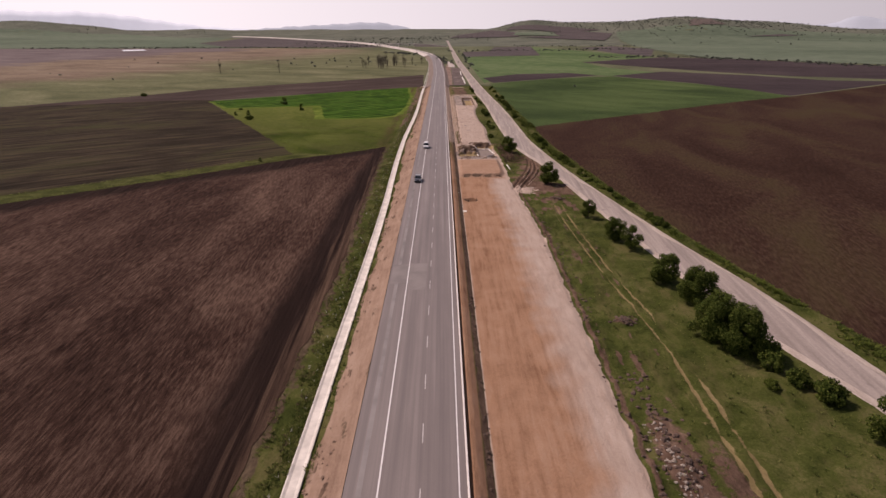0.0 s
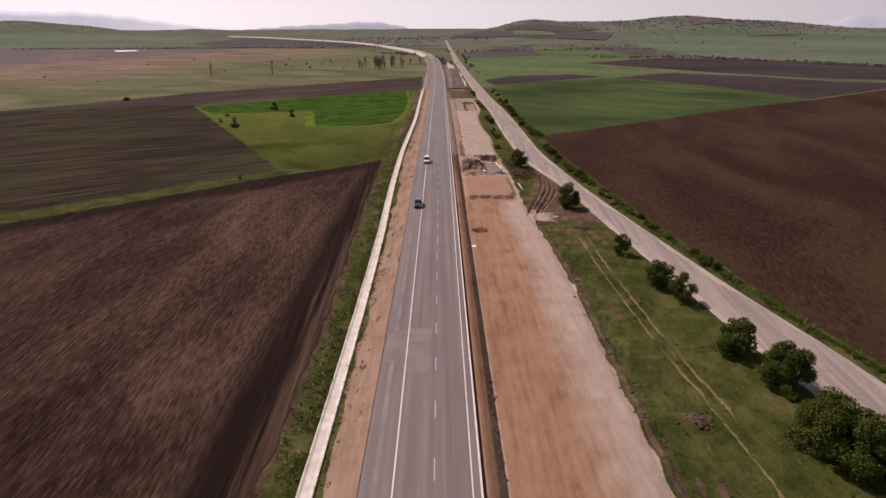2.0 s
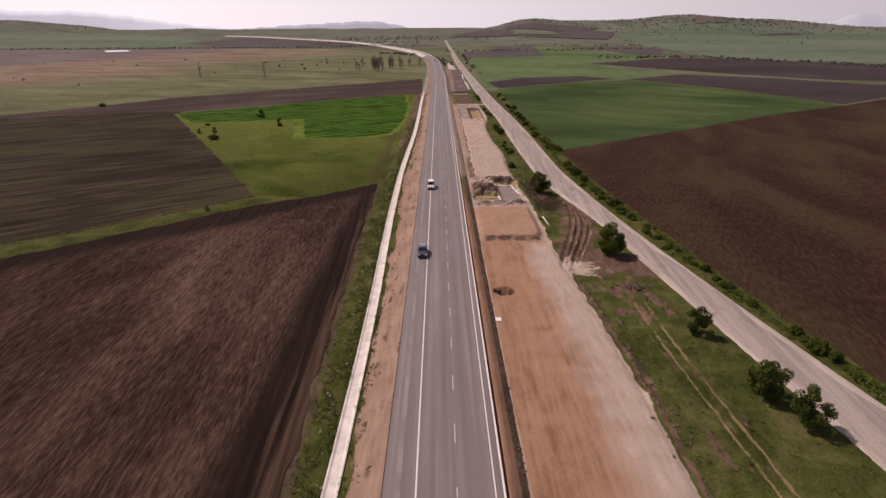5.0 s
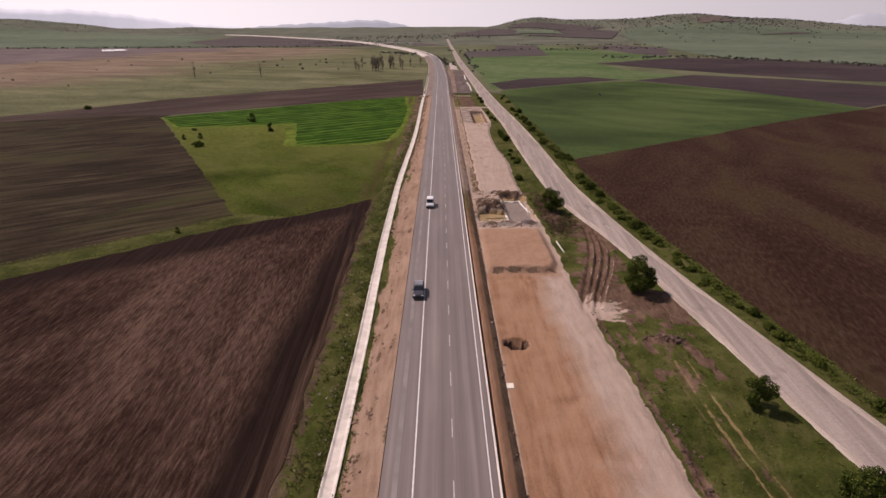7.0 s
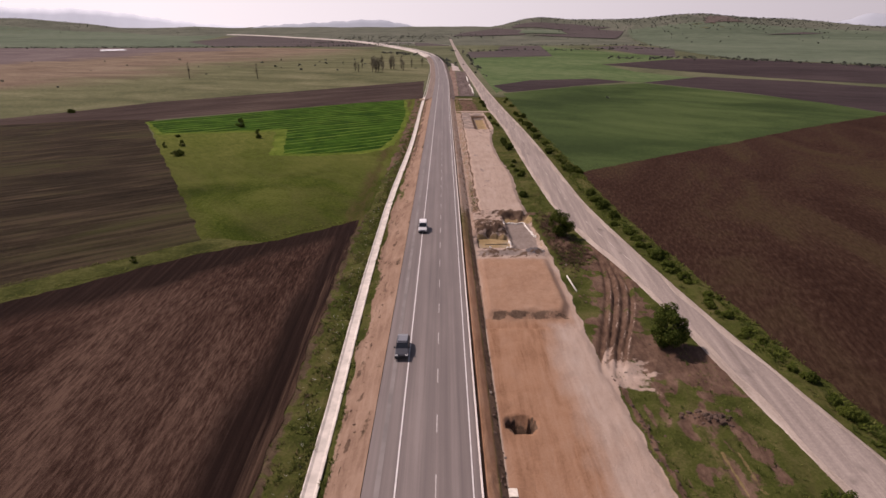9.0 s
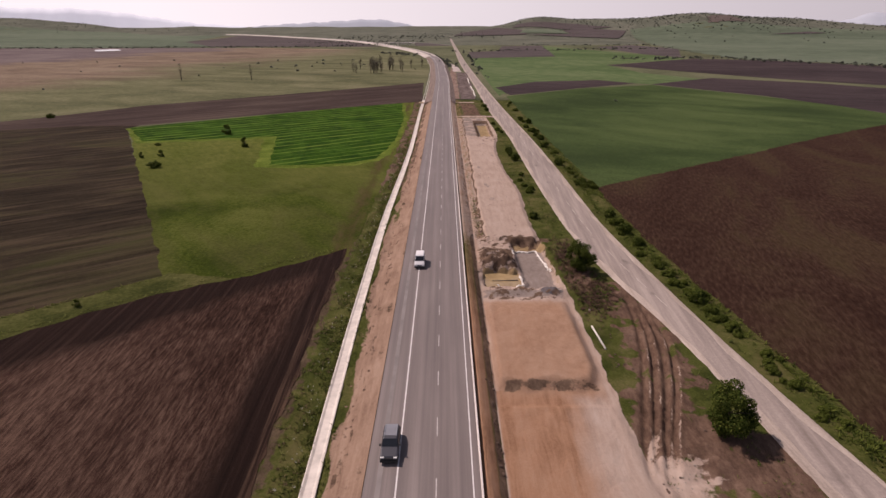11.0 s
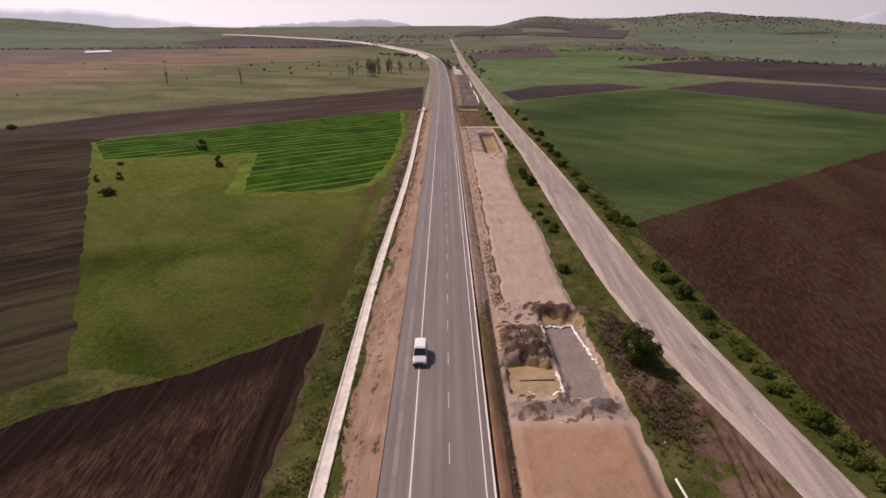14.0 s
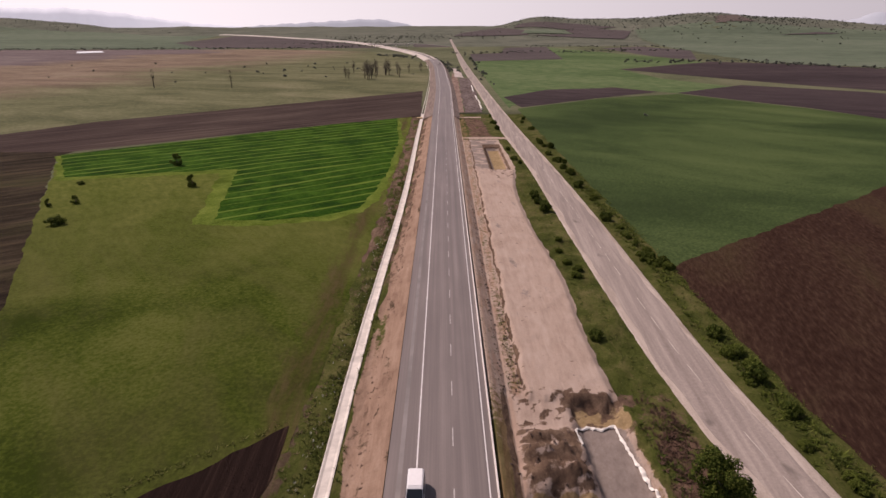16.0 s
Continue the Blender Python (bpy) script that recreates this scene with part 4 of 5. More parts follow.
def cover_c(X, Y):
    """Dark slag of the tipped heaps, and freshly dug dark earth, which also paints shade on banks and rims."""
    slag = 1.15 * spot(X, Y, 19.2, 191.2, 2.2, 1.4) * np.clip(0.9 + 0.3 * rough(X, Y, 1.6, 94), 0, 1.2)
    # last term of dug: the bank's shadow behind the gravel pit, painted on
    dug = 0.72 * spot(X, Y, 10.6, 190.8, 2.4, 1.7) * np.clip(0.9 + 0.5 * rough(X, Y, 1.8, 96), 0, 1.2) + 0.7 * spot(X, Y, 14.6, 192.3, 1.1, 0.9) + 1.1 * box_mask(X, Y, 7.4, 14.9, 202.0, 211.6, 1.0) * np.clip(0.66 + 0.42 * rough(X * 0.8, Y * 1.4, 2.6, 92), 0, 1) + box_mask(X, Y + 0.7 * rough(X, Y, 3.5, 93), 13.8, 23.4, 216.2, 218.0, 0.6)
    q = (np.abs((X - 9.55) / 1.65) ** 3 + np.abs((Y - 138.1) / 1.3) ** 3) ** (1 / 3)
    dug = np.maximum(dug, np.clip(0.36 + 0.5 * rough(X, Y, 3.4, 97) + 0.25 * rough(X, Y, 1.1, 98), 0, 0.62) * box_mask(X + 0.6 * rough(X, Y, 5, 99), Y, 7.4, 22.4, 187.5, 220, 1.2) * (1 - 0.6 * box_mask(X, Y, 15.4, 20.8, 195, 213, 0.8)) * (1 - box_mask(X, Y, 8.2, 14.5, 194.8, 201.5, 0.4)))
    dug = np.maximum(dug, np.clip((1.18 - q) / 0.15, 0, 1))
    dug = np.maximum(dug, np.clip(rough(X, Y * 1.6, 3.0, 91) * 0.9 - 0.42, 0, 0.6) * box_mask(X, Y, 9, 20.5, 219, 398, 1.0))
    # the dug tone also darkens the pad's front, painting its shaded face
    dug = np.maximum(dug, np.clip(0.62 + 0.3 * rough(X, Y, 5.5, 61), 0, 0.85) * box_mask(X, Y, 8.2, 20.8, 163.0, 164.8, 0.5))
    dug = np.maximum(dug, np.clip(1.1 - np.abs(X - 6.6 - 0.12 * rough(X, Y, 5, 95)) / 0.62, 0, 1) * np.clip((222 - Y) / 6, 0.25, 1))
    dug = np.maximum(dug, np.clip(1.05 - np.abs(X - gully_line(X, Y)) / (0.42 + 0.2 * rough(X, Y, 6, 56)), 0, 0.9) * np.clip((Y - 218) / 2, 0, 1) * (Y < 400))
    dug = np.maximum(dug, np.clip(rough(X, Y * 0.6, 2.6, 57) * 1.3 - 0.1, 0, 0.8) * box_mask(X, Y, 13.5, 23.5, 330, 348, 2.0))
    # shadow rim round the far pit, painted in the dug tone
    dug = np.maximum(dug, 0.8 * box_mask(X, Y, 14.6, 22.4, 343.5, 390, 0.8) * (1 - box_mask(X, Y, 16.4, 21.2, 346, 383, 0.6)))
    pad = box_mask(X, Y, 7.8, 20.8, 162.5, 187.5, 1.2) * np.clip(0.85 + 0.2 * rough(X, Y, 12, 67), 0, 1)
    return np.clip(slag, 0, 1), np.clip(dug, 0, 1), pad


tagged(new("earthworks", grid_mesh("earthworks", np.concatenate((np.arange(4.42, 7.3, 0.14), np.arange(7.3, 34, 0.30), np.arange(34, 68.4, 0.7))), np.arange(10, 480.1, 0.45), right_z, EARTH_R, [("cover_a", cover_a), ("cover_b", cover_b), ("cover_c", cover_c)])),
       "red earth and pale gravel roadworks beside rough grass", "earthworks", kind="structure")

# ---- the old road ----
def two_line_strip(name, left, right, ys, mat, lift, crown=0.05):
    verts, faces = [], []
    l, r = along(ys, left), along(ys, right)
    for k, y in enumerate(ys):
        for f, u in ((0.0, -0.2), (0.002, 0.0), (0.5, crown), (0.998, 0.0), (1.0, -0.2)):
            x = l[k] + (r[k] - l[k]) * f
            wob = (0.10 * math.sin(y * 0.31) + 0.08 * math.sin(y * 0.87 + 1)) if f < 0.01 or f > 0.99 else 0
            verts.append((x + wob, y, float(land(x, y)) + lift + u))
    for k in range(len(ys) - 1):
        for j in range(4):
            a = k * 5 + j
            faces.append((a, a + 1, a + 6, a + 5))
    return new(name, mesh_of(name, verts, faces, mat))


OLD_Y = np.unique(np.concatenate((np.arange(-30, 480, 2.0), np.arange(480, 1770, 15.0))))
old_road = tagged(two_line_strip("old_road", OLD_L, OLD_R, OLD_Y, OLD_ROAD, 0.08), "worn dusty pale old road with broken edges", "road", kind="structure")
dust = mottled("dusty_shoulder", (0.285, 0.232, 0.198), (0.430, 0.360, 0.312), 0.6, 8)
for side, line in ((1, OLD_L), (-1, OLD_R)):
    sv, sf = [], []
    sx = along(OLD_Y, line)
    for k, y in enumerate(OLD_Y):
        w = 0.75 + 0.35 * math.sin(y * 0.13 + side) + 0.25 * math.sin(y * 0.41)
        g = float(land(sx[k], y)) + 0.08
        sv += [(sx[k] - side * 0.35, y, g - 0.10), (sx[k] - side * 0.05, y, g + 0.006), (sx[k] + side * w, y, g + 0.030)]
    for k in range(len(OLD_Y) - 1):
        for j in (0, 1):
            q = 3 * k + j
            sf.append((q, q + 1, q + 4, q + 3) if side > 0 else (q + 1, q, q + 3, q + 4))
    new("shoulder", mesh_of("shoulder", sv, sf, dust)).parent = old_road
faded = plain("faded_road_paint", (0.40, 0.35, 0.31), 0.85, vary=0.25, scale=0.8)
for k in range(34):
    y0 = 186 + 7.0 * k
    if k % 5 == 4:
        continue
    ys = np.array([y0, y0 + 2.0, y0 + 4.2])
    cx = (along(ys, OLD_L) + along(ys, OLD_R)) / 2 + 0.2
    vs = [(cx[i] + s, ys[i], float(land(cx[i], ys[i])) + 0.136) for i in range(3) for s in (-0.06, 0.06)]
    d = new("old_centre_line", mesh_of("old_centre_line", vs, [(0, 1, 3, 2), (2, 3, 5, 4)], faded))
    d.parent = old_road

# dark unfinished strip and pale slabs farther along the works
patch("earth_strip", [(11.5, 484), (21.5, 484), (23.8, 600), (23.5, 700), (13.3, 700), (12, 600)], mottled("unfinished_ground", (0.068, 0.050, 0.047), (0.165, 0.130, 0.118), 0.35, 4), 0.12, "dark bare unfinished road strip", "earth strip", jitter=0.4)
patch("earth_strip", [(8.2, 484), (11, 484), (12.5, 700), (8, 760), (6.5, 700)], mottled("far_red_soil", (0.135, 0.085, 0.068), (0.255, 0.185, 0.152), 0.35, 5), 0.1, "reddish bare soil strip beside the road", "earth strip", jitter=0.4)
patch("gravel_pad", [(10, 712), (18, 704), (17, 770), (9, 830)], plain("far_gravel", (0.36, 0.30, 0.27), 0.95, vary=0.2, scale=0.1, local=False), 0.2, "pale gravel pad", "gravel")

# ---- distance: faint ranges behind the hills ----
# haze of distance is put into an even colour that also glows
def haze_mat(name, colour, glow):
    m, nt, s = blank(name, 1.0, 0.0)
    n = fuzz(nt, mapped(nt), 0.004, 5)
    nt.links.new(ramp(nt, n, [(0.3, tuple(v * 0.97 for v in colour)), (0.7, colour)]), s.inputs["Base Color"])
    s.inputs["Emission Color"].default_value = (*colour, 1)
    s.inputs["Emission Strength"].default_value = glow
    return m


def far_range(name, profile, radius, mat, label):
    """A range of hills on the horizon: (bearing in degrees, height) along it, with a rounded crest and a foot in front."""
    b = np.arange(profile[0][0], profile[-1][0] + 0.01, 0.25)
    h = np.interp(b, [p[0] for p in profile], [p[1] for p in profile])
    h = h + 3.0 * np.sin(b * 2.9) * (h > 60) + 2.0 * np.sin(b * 7.1 + 1) * (h > 60)
    verts, faces = [], []
    for k in range(len(b)):
        a = radians(b[k])
        for r, z in ((radius - 260, -30.0), (radius - 60, h[k] * 0.8), (radius, h[k]), (radius + 60, h[k] * 0.8)):
            verts.append((r * math.sin(a), 75 + r * math.cos(a), z))
    for k in range(len(b) - 1):
        for j in range(3):
            q = k * 4 + j
            faces.append((q, q + 4, q + 5, q + 1))
    return tagged(new(name, mesh_of(name, verts, faces, mat, True)), label, "mountains", kind="structure")


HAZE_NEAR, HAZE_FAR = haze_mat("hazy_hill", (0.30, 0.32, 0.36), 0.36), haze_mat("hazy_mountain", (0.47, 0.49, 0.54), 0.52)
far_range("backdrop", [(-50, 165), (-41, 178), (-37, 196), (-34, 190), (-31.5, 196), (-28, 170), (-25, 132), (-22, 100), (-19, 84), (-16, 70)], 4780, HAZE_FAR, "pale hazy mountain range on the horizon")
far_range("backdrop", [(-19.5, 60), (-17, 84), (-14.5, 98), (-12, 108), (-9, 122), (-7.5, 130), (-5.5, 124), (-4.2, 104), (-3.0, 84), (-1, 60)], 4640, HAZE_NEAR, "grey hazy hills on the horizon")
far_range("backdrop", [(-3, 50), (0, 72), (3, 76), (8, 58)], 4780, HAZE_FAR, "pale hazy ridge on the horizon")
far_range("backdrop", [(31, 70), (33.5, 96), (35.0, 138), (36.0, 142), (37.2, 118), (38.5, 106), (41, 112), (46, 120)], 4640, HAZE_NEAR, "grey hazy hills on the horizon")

# ---- plants ----
BARK = plain("bark", (0.055, 0.040, 0.030), 0.9, vary=0.3, scale=4)
LEAF = foliage("dark_leaves", (0.026, 0.040, 0.007), (0.054, 0.076, 0.013), (0.120, 0.136, 0.030))
LEAF_L = foliage("fresh_leaves", (0.044, 0.060, 0.010), (0.082, 0.106, 0.018), (0.140, 0.160, 0.036))
LEAF_DRY = foliage("sparse_leaves", (0.088, 0.080, 0.058), (0.124, 0.114, 0.082), (0.160, 0.148, 0.108))
TWIG = foliage("red_twigs", (0.070, 0.040, 0.030), (0.105, 0.062, 0.046), (0.14, 0.090, 0.065))


def limb(verts, faces, a, b, ra, rb, sides=6):
    a, b = Vector(a), Vector(b)
    d = (b - a).normalized()
    u = d.orthogonal().normalized()
    w = d.cross(u)
    base = len(verts)
    for p, r in ((a, ra), (b, rb)):
        for k in range(sides):
            t = 2 * math.pi * k / sides
            verts.append(tuple(p + u * (r * math.cos(t)) + w * (r * math.sin(t))))
    for k in range(sides):
        j = (k + 1) % sides
        faces.append((base + k, base + j, base + sides + j, base + sides + k))


def leaves(rnd, centres, per, size):
    """Small leaf sprays on the shells of the clumps."""
    verts, faces = [], []
    for c, r in centres:
        for _ in range(int(per * r * r)):
            d = Vector((rnd.gauss(0, 1), rnd.gauss(0, 1), rnd.gauss(0, 0.9) + 0.15)).normalized()
            p = Vector(c) + d * (r * rnd.uniform(0.62, 1.05))
            n = (d + Vector((rnd.uniform(-1, 1), rnd.uniform(-1, 1), rnd.uniform(-0.4, 1)))).normalized()
            u = n.orthogonal().normalized()
            u = Matrix.Rotation(rnd.uniform(0, 6.28), 3, n) @ u
            w = n.cross(u)
            s = size * rnd.uniform(0.6, 1.3)
            i = len(verts)
            for q, t in ((0.0, -0.55), (0.42, 0.0), (0.06, 0.6), (-0.42, 0.05)):
                verts.append(tuple(p + u * (q * s) + w * (t * s) + n * (0.06 * s if q == 0 else 0)))
            faces.append((i, i + 1, i + 2, i + 3))
    return verts, faces


def make_tree(name, label, height, width, seed, leaf, clumps=26, per=175, size=0.19, stem=0.30, category="tree", low=0.12, stems=1):
    rnd = random.Random(seed)
    root = tagged(new(name), label, category)
    tv, tf = [], []
    centres = []
    for s in range(stems):
        bx, by = (0, 0) if s == 0 else (rnd.uniform(-0.25, 0.25) * width, rnd.uniform(-0.25, 0.25) * width)
        top = Vector((bx + rnd.uniform(-0.3, 0.3), by + rnd.uniform(-0.3, 0.3), height * 0.62))
        mid = Vector((bx + rnd.uniform(-0.1, 0.1), by + rnd.uniform(-0.1, 0.1), height * stem))
        r0 = 0.028 * height
        limb(tv, tf, (bx, by, -0.25), mid, r0, r0 * 0.72)
        limb(tv, tf, mid, top, r0 * 0.72, r0 * 0.25)
        for _ in range(7):
            a = rnd.uniform(0, 6.28)
            q = mid.lerp(top, rnd.uniform(0, 0.8))
            e = q + Vector((math.cos(a) * width * 0.34, math.sin(a) * width * 0.34, height * rnd.uniform(0.08, 0.26)))
            limb(tv, tf, q, e, r0 * 0.35, r0 * 0.1, 5)
    for _ in range(clumps):
        a, rr = rnd.uniform(0, 6.28), math.sqrt(rnd.random())
        zf = rnd.random()
        prof = math.sin(math.pi * (0.18 + 0.74 * zf)) ** 0.7
        rad = 0.42 * width * prof * rr
        cr = width * rnd.uniform(0.10, 0.17)
        centres.append(((math.cos(a) * rad * rnd.uniform(0.8, 1.15), math.sin(a) * rad, height * (low + (0.92 - low) * zf) - cr * 0.2), cr))
    t = new("trunk", mesh_of("trunk", tv, tf, BARK, True))
    t.parent = root
    lv, lf = leaves(rnd, centres, per / (size / 0.34) ** 2, size)
    c = new("crown", mesh_of("crown", lv, lf, leaf))
    c.parent = root
    return root


def stand(ob, spots, group="", z=None):
    """The thing at the first place and copies of it at the others: (x, y, scale, turn)."""
    if group:
        tagged(ob, group=group)
    for k, (x, y, s, a) in enumerate(spots):
        gz = (float(right_z(np.array(x), np.array(y))) if 5 < x < 67 and 10 < y < 480 else float(land(x, y))) if z is None else z
        m = pose(x, y, gz, 0, 0, a) @ Matrix.Diagonal((s, s, s, 1))
        if k == 0:
            ob.matrix_basis = m
        else:
            c = copy_thing(ob, pose(x, y, gz, 0, 0, a))
            c.scale = (s, s, s)


ROW = "trees along the old road"
stand(make_tree("tree", "dark green bushy tree on the grass strip", 5.4, 5.4, 1, LEAF, clumps=34), [(32.5, 155.6, 1.16, 0), (26.3, 201.2, 1.1, 70), (40.6, 87.3, 1.06, 200), (37.9, 108.6, 0.95, 120)], ROW)
stand(make_tree("tree", "tall dark green tree with open crown", 5.2, 4.2, 2, LEAF, clumps=26, stem=0.34), [(39.7, 103.2, 1.05, 0), (36.4, 124.2, 0.92, 140), (48.6, 46.0, 1.2, 60)], ROW)
stand(make_tree("tree", "broad dark green tree with dense leaves", 6.6, 7.2, 3, LEAF, clumps=48, low=0.06), [(40.2, 68.6, 1.0, 0), (42.8, 79.8, 0.88, 90), (42.8, 65.4, 0.98, 210)], ROW)
SHRUB = "shrubs along the old road"
shrub_a = make_tree("shrub", "low dark green shrub on the verge", 1.9, 3.4, 5, LEAF, clumps=34, per=210, size=0.21, category="shrub", low=0.0, stem=0.2, stems=3)
shrub_b = make_tree("shrub", "rounded fresh green shrub on the verge", 1.35, 3.2, 6, LEAF_L, clumps=40, per=220, size=0.20, category="shrub", low=0.0, stem=0.2, stems=3)
shrub_c = make_tree("shrub", "sprawling dark green shrub in the meadow", 1.6, 4.6, 7, LEAF, clumps=26, per=110, size=0.28, category="shrub", low=0.0, stem=0.2, stems=3)
rs = random.Random(12)
sa = [(44.6, 61.2, 1.1, 0), (45.6, 57.4, 1.0, 40), (47.2, 54.2, 1.25, 80), (45.2, 63.0, 1.2, 10), (41.4, 263.6, 0.95, 15), (42.9, 261.0, 0.9, 75), (39.4, 289.8, 1.05, 20), (40.8, 221.6, 1.05, 160), (24.7, 309.8, 1.0, 30), (25.5, 296.8, 1.15, 200),
      (22.4, 232.6, 0.75, 0), (24.4, 304.5, 0.7, 90), (26.0, 302, 0.8, 20), (39.6, 321, 0.9, 0), (41.0, 337, 1.0, 50)]
sb = [(42.2, 224.6, 0.9, 0), (40.6, 227.8, 1.0, 45), (41.9, 228.6, 0.85, 100), (43.6, 259.4, 0.9, 0), (40.4, 266.0, 0.8, 60), (24.6, 255.6, 0.8, 0), (25.4, 258.6, 0.75, 120), (24.0, 262.0, 0.7, 30), (23.6, 268.5, 0.55, 0), (24.8, 275.0, 0.6, 70), (42.6, 269.0, 0.7, 0)]
for k in range(44):
    y = rs.uniform(110, 330)
    f = rs.uniform(0.25, 0.75)
    x = float(along(y, OLD_R)) + 1.2 + f * (float(along(y, FIELD_EDGE)) - float(along(y, OLD_R)) - 2.2)
    (sa if k % 3 == 0 else sb).append((x, y, rs.uniform(0.4, 0.95), rs.uniform(0, 360)))
for k in range(22):
    y = rs.uniform(320, 478)
    (sa if k % 2 else sb).append((rs.uniform(38.5, 42.5) if k % 3 else rs.uniform(23.6, 26.4), y, rs.uniform(0.6, 1.1), rs.uniform(0, 360)))
for k in range(34):
    y = rs.uniform(132, 215)
    x = float(along(y, OLD_R)) + 0.45 * (float(along(y, FIELD_EDGE)) - float(along(y, OLD_R))) + rs.gauss(0.4, 0.7)
    sb.append((x, y, rs.uniform(0.35, 0.75), rs.uniform(0, 360)))
for k in range(9):
    sb.append((rs.uniform(40.5, 45.5), rs.uniform(56, 78), rs.uniform(0.4, 0.65), rs.uniform(0, 360)))
stand(shrub_a, sa, SHRUB)
stand(shrub_b, sb, SHRUB)
stand(shrub_c, [(-96.5, 287.5, 1.15, 10), (-209, 404, 1.2, 60), (-114, 326, 0.6, 0)], "meadow bushes")
stand(make_tree("bush", "dark green round bush in the meadow", 4.0, 3.8, 8, LEAF, clumps=24, category="bush", low=0.02, stem=0.2, stems=2), [(-95.6, 352, 1.1, 0), (-78.3, 323.5, 0.95, 80), (-102.8, 305.4, 0.62, 30), (-108.8, 303, 0.55, 140), (-60, 186.5, 0.35, 0)], "meadow bushes")
stand(make_tree("poplar", "tall sparse grey-green tree on the plain", 15.5, 5.4, 9, LEAF_DRY, clumps=34, per=26, size=0.5, stem=0.35, low=0.2), [(-239, 630, 1.0, 0), (-174, 627, 0.95, 120)], "lone trees on the plain")
bare_spots = [(rs.gauss(-66, 13) if k < 19 else rs.uniform(-96, -24), rs.uniform(690, 780), rs.uniform(0.8, 1.35), rs.uniform(0, 360)) for k in range(26)]
stand(make_tree("bare_tree", "thin half-bare grey tree in a grove", 12.0, 5.4, 10, LEAF_DRY, clumps=30, per=34, size=0.5, stem=0.4, low=0.22), bare_spots, "grove of half-bare trees")


def far_shrubs(name, spots, leaf, label, size=1.5):
    """Shrubs and trees too far off to tell apart, one object."""
    rnd = random.Random(31)
    verts, faces = [], []
    zz = land(np.array([q[0] for q in spots]), np.array([q[1] for q in spots]))
    for (x, y, h, w), z in zip(spots, zz):
        z = float(z)
        cl = [((x + rnd.uniform(-0.4, 0.4) * w, y + rnd.uniform(-0.4, 0.4) * w, z + h * rnd.uniform(0.2, 0.75)), 0.30 * min(w, h * 1.3)) for _ in range(4)]
        for c, r in cl:
            v, f = leaves(rnd, [(c, 1.0)], 9, size)
            i = len(verts)
            for p in v:
                verts.append(tuple(Vector(c) + (Vector(p) - Vector(c)) * r))
            faces += [tuple(q + i for q in g) for g in f]
    return tagged(new(name, mesh_of(name, verts, faces, leaf)), label, "shrubs", kind="stuff")


# leaf colours lifted and greyed to carry the haze over far slopes
LEAF_HAZED = foliage("hazed_far_leaves", (0.086, 0.092, 0.076), (0.114, 0.122, 0.100), (0.146, 0.154, 0.126))
far = []
for a, b, n, sp in (((235, 905), (380, 905), 40, 14), ((380, 905), (545, 690), 70, 12), ((545, 690), (900, 560), 80, 16), ((30, 1100), (420, 1190), 60, 20), ((-90, 1060), (-30, 985), 30, 10), ((-900, 1275), (-250, 1290), 110, 16), ((-260, 1290), (-100, 1420), 40, 20),
                    ((40, 640), (36, 1000), 14, 2), ((-330, 1480), (-60, 1600), 60, 30), ((-20, 1000), (14, 760), 40, 5), ((160, 1345), (430, 1310), 30, 10)):
    for _ in range(n * 2):
        t = rs.random()
        h = rs.uniform(0.8, 2.8)
        far.append((a[0] + (b[0] - a[0]) * t + rs.gauss(0, sp), a[1] + (b[1] - a[1]) * t + rs.gauss(0, sp), h, h * rs.uniform(0.9, 2.0)))
for hx, hy, n, sx, sy in ((800, 2010, 620, 220, 130), (1100, 2080, 420, 240, 130), (380, 2310, 420, 160, 110), (600, 2150, 180, 160, 120), (-1900, 2760, 520, 420, 150), (1500, 1700, 160, 400, 200), (-150, 1900, 160, 130, 120), (60, 2100, 120, 110, 120), (-420, 620, 26, 160, 130), (-120, 800, 20, 60, 60)):
    for _ in range(n):
        h = rs.uniform(1.2, 3.4) if hy > 1500 else rs.uniform(0.8, 2.4)
        far.append((rs.gauss(hx, sx), rs.gauss(hy, sy), h, h * rs.uniform(0.9, 1.8)))
far_shrubs("far_woods", far, LEAF_HAZED, "scattered dark shrubs and trees on far slopes")


def tufts(name, spots, leaf, label, size, blades=7, category="weeds", flat=False):
    rnd = random.Random(77)
    sx, sy, sz, ss = np.array(spots).T
    sz = sz if flat else sz + (left_z if sx[0] < 0 else right_z)(sx, sy)
    spots = np.column_stack((sx, sy, sz, ss)).tolist()
    verts, faces = [], []
    for x, y, z, s in spots:
        for _ in range(blades):
            a = rnd.uniform(0, 6.28)
            lean, h, w = rnd.uniform(0.6, 1.6), size * s * rnd.uniform(0.35, 0.8), size * s * rnd.uniform(0.07, 0.16)
            dx, dy = math.cos(a), math.sin(a)
            i = len(verts)
            verts += [(x - dy * w, y + dx * w, z - 0.05), (x + dy * w, y - dx * w, z - 0.05), (x + dx * lean * h + dy * w * 0.7, y + dy * lean * h - dx * w * 0.7, z + h * 0.7), (x + dx * lean * h * 1.4, y + dy * lean * h * 1.4, z + h)]
            faces.append((i, i + 1, i + 2, i + 3))
    return tagged(new(name, mesh_of(name, verts, faces, leaf)), label, category, kind="stuff")


WEED = foliage("weed_leaves", (0.062, 0.074, 0.016), (0.110, 0.125, 0.028), (0.185, 0.178, 0.066))
WEED_D = foliage("dark_weed_leaves", (0.034, 0.048, 0.010), (0.060, 0.080, 0.017), (0.095, 0.112, 0.030))
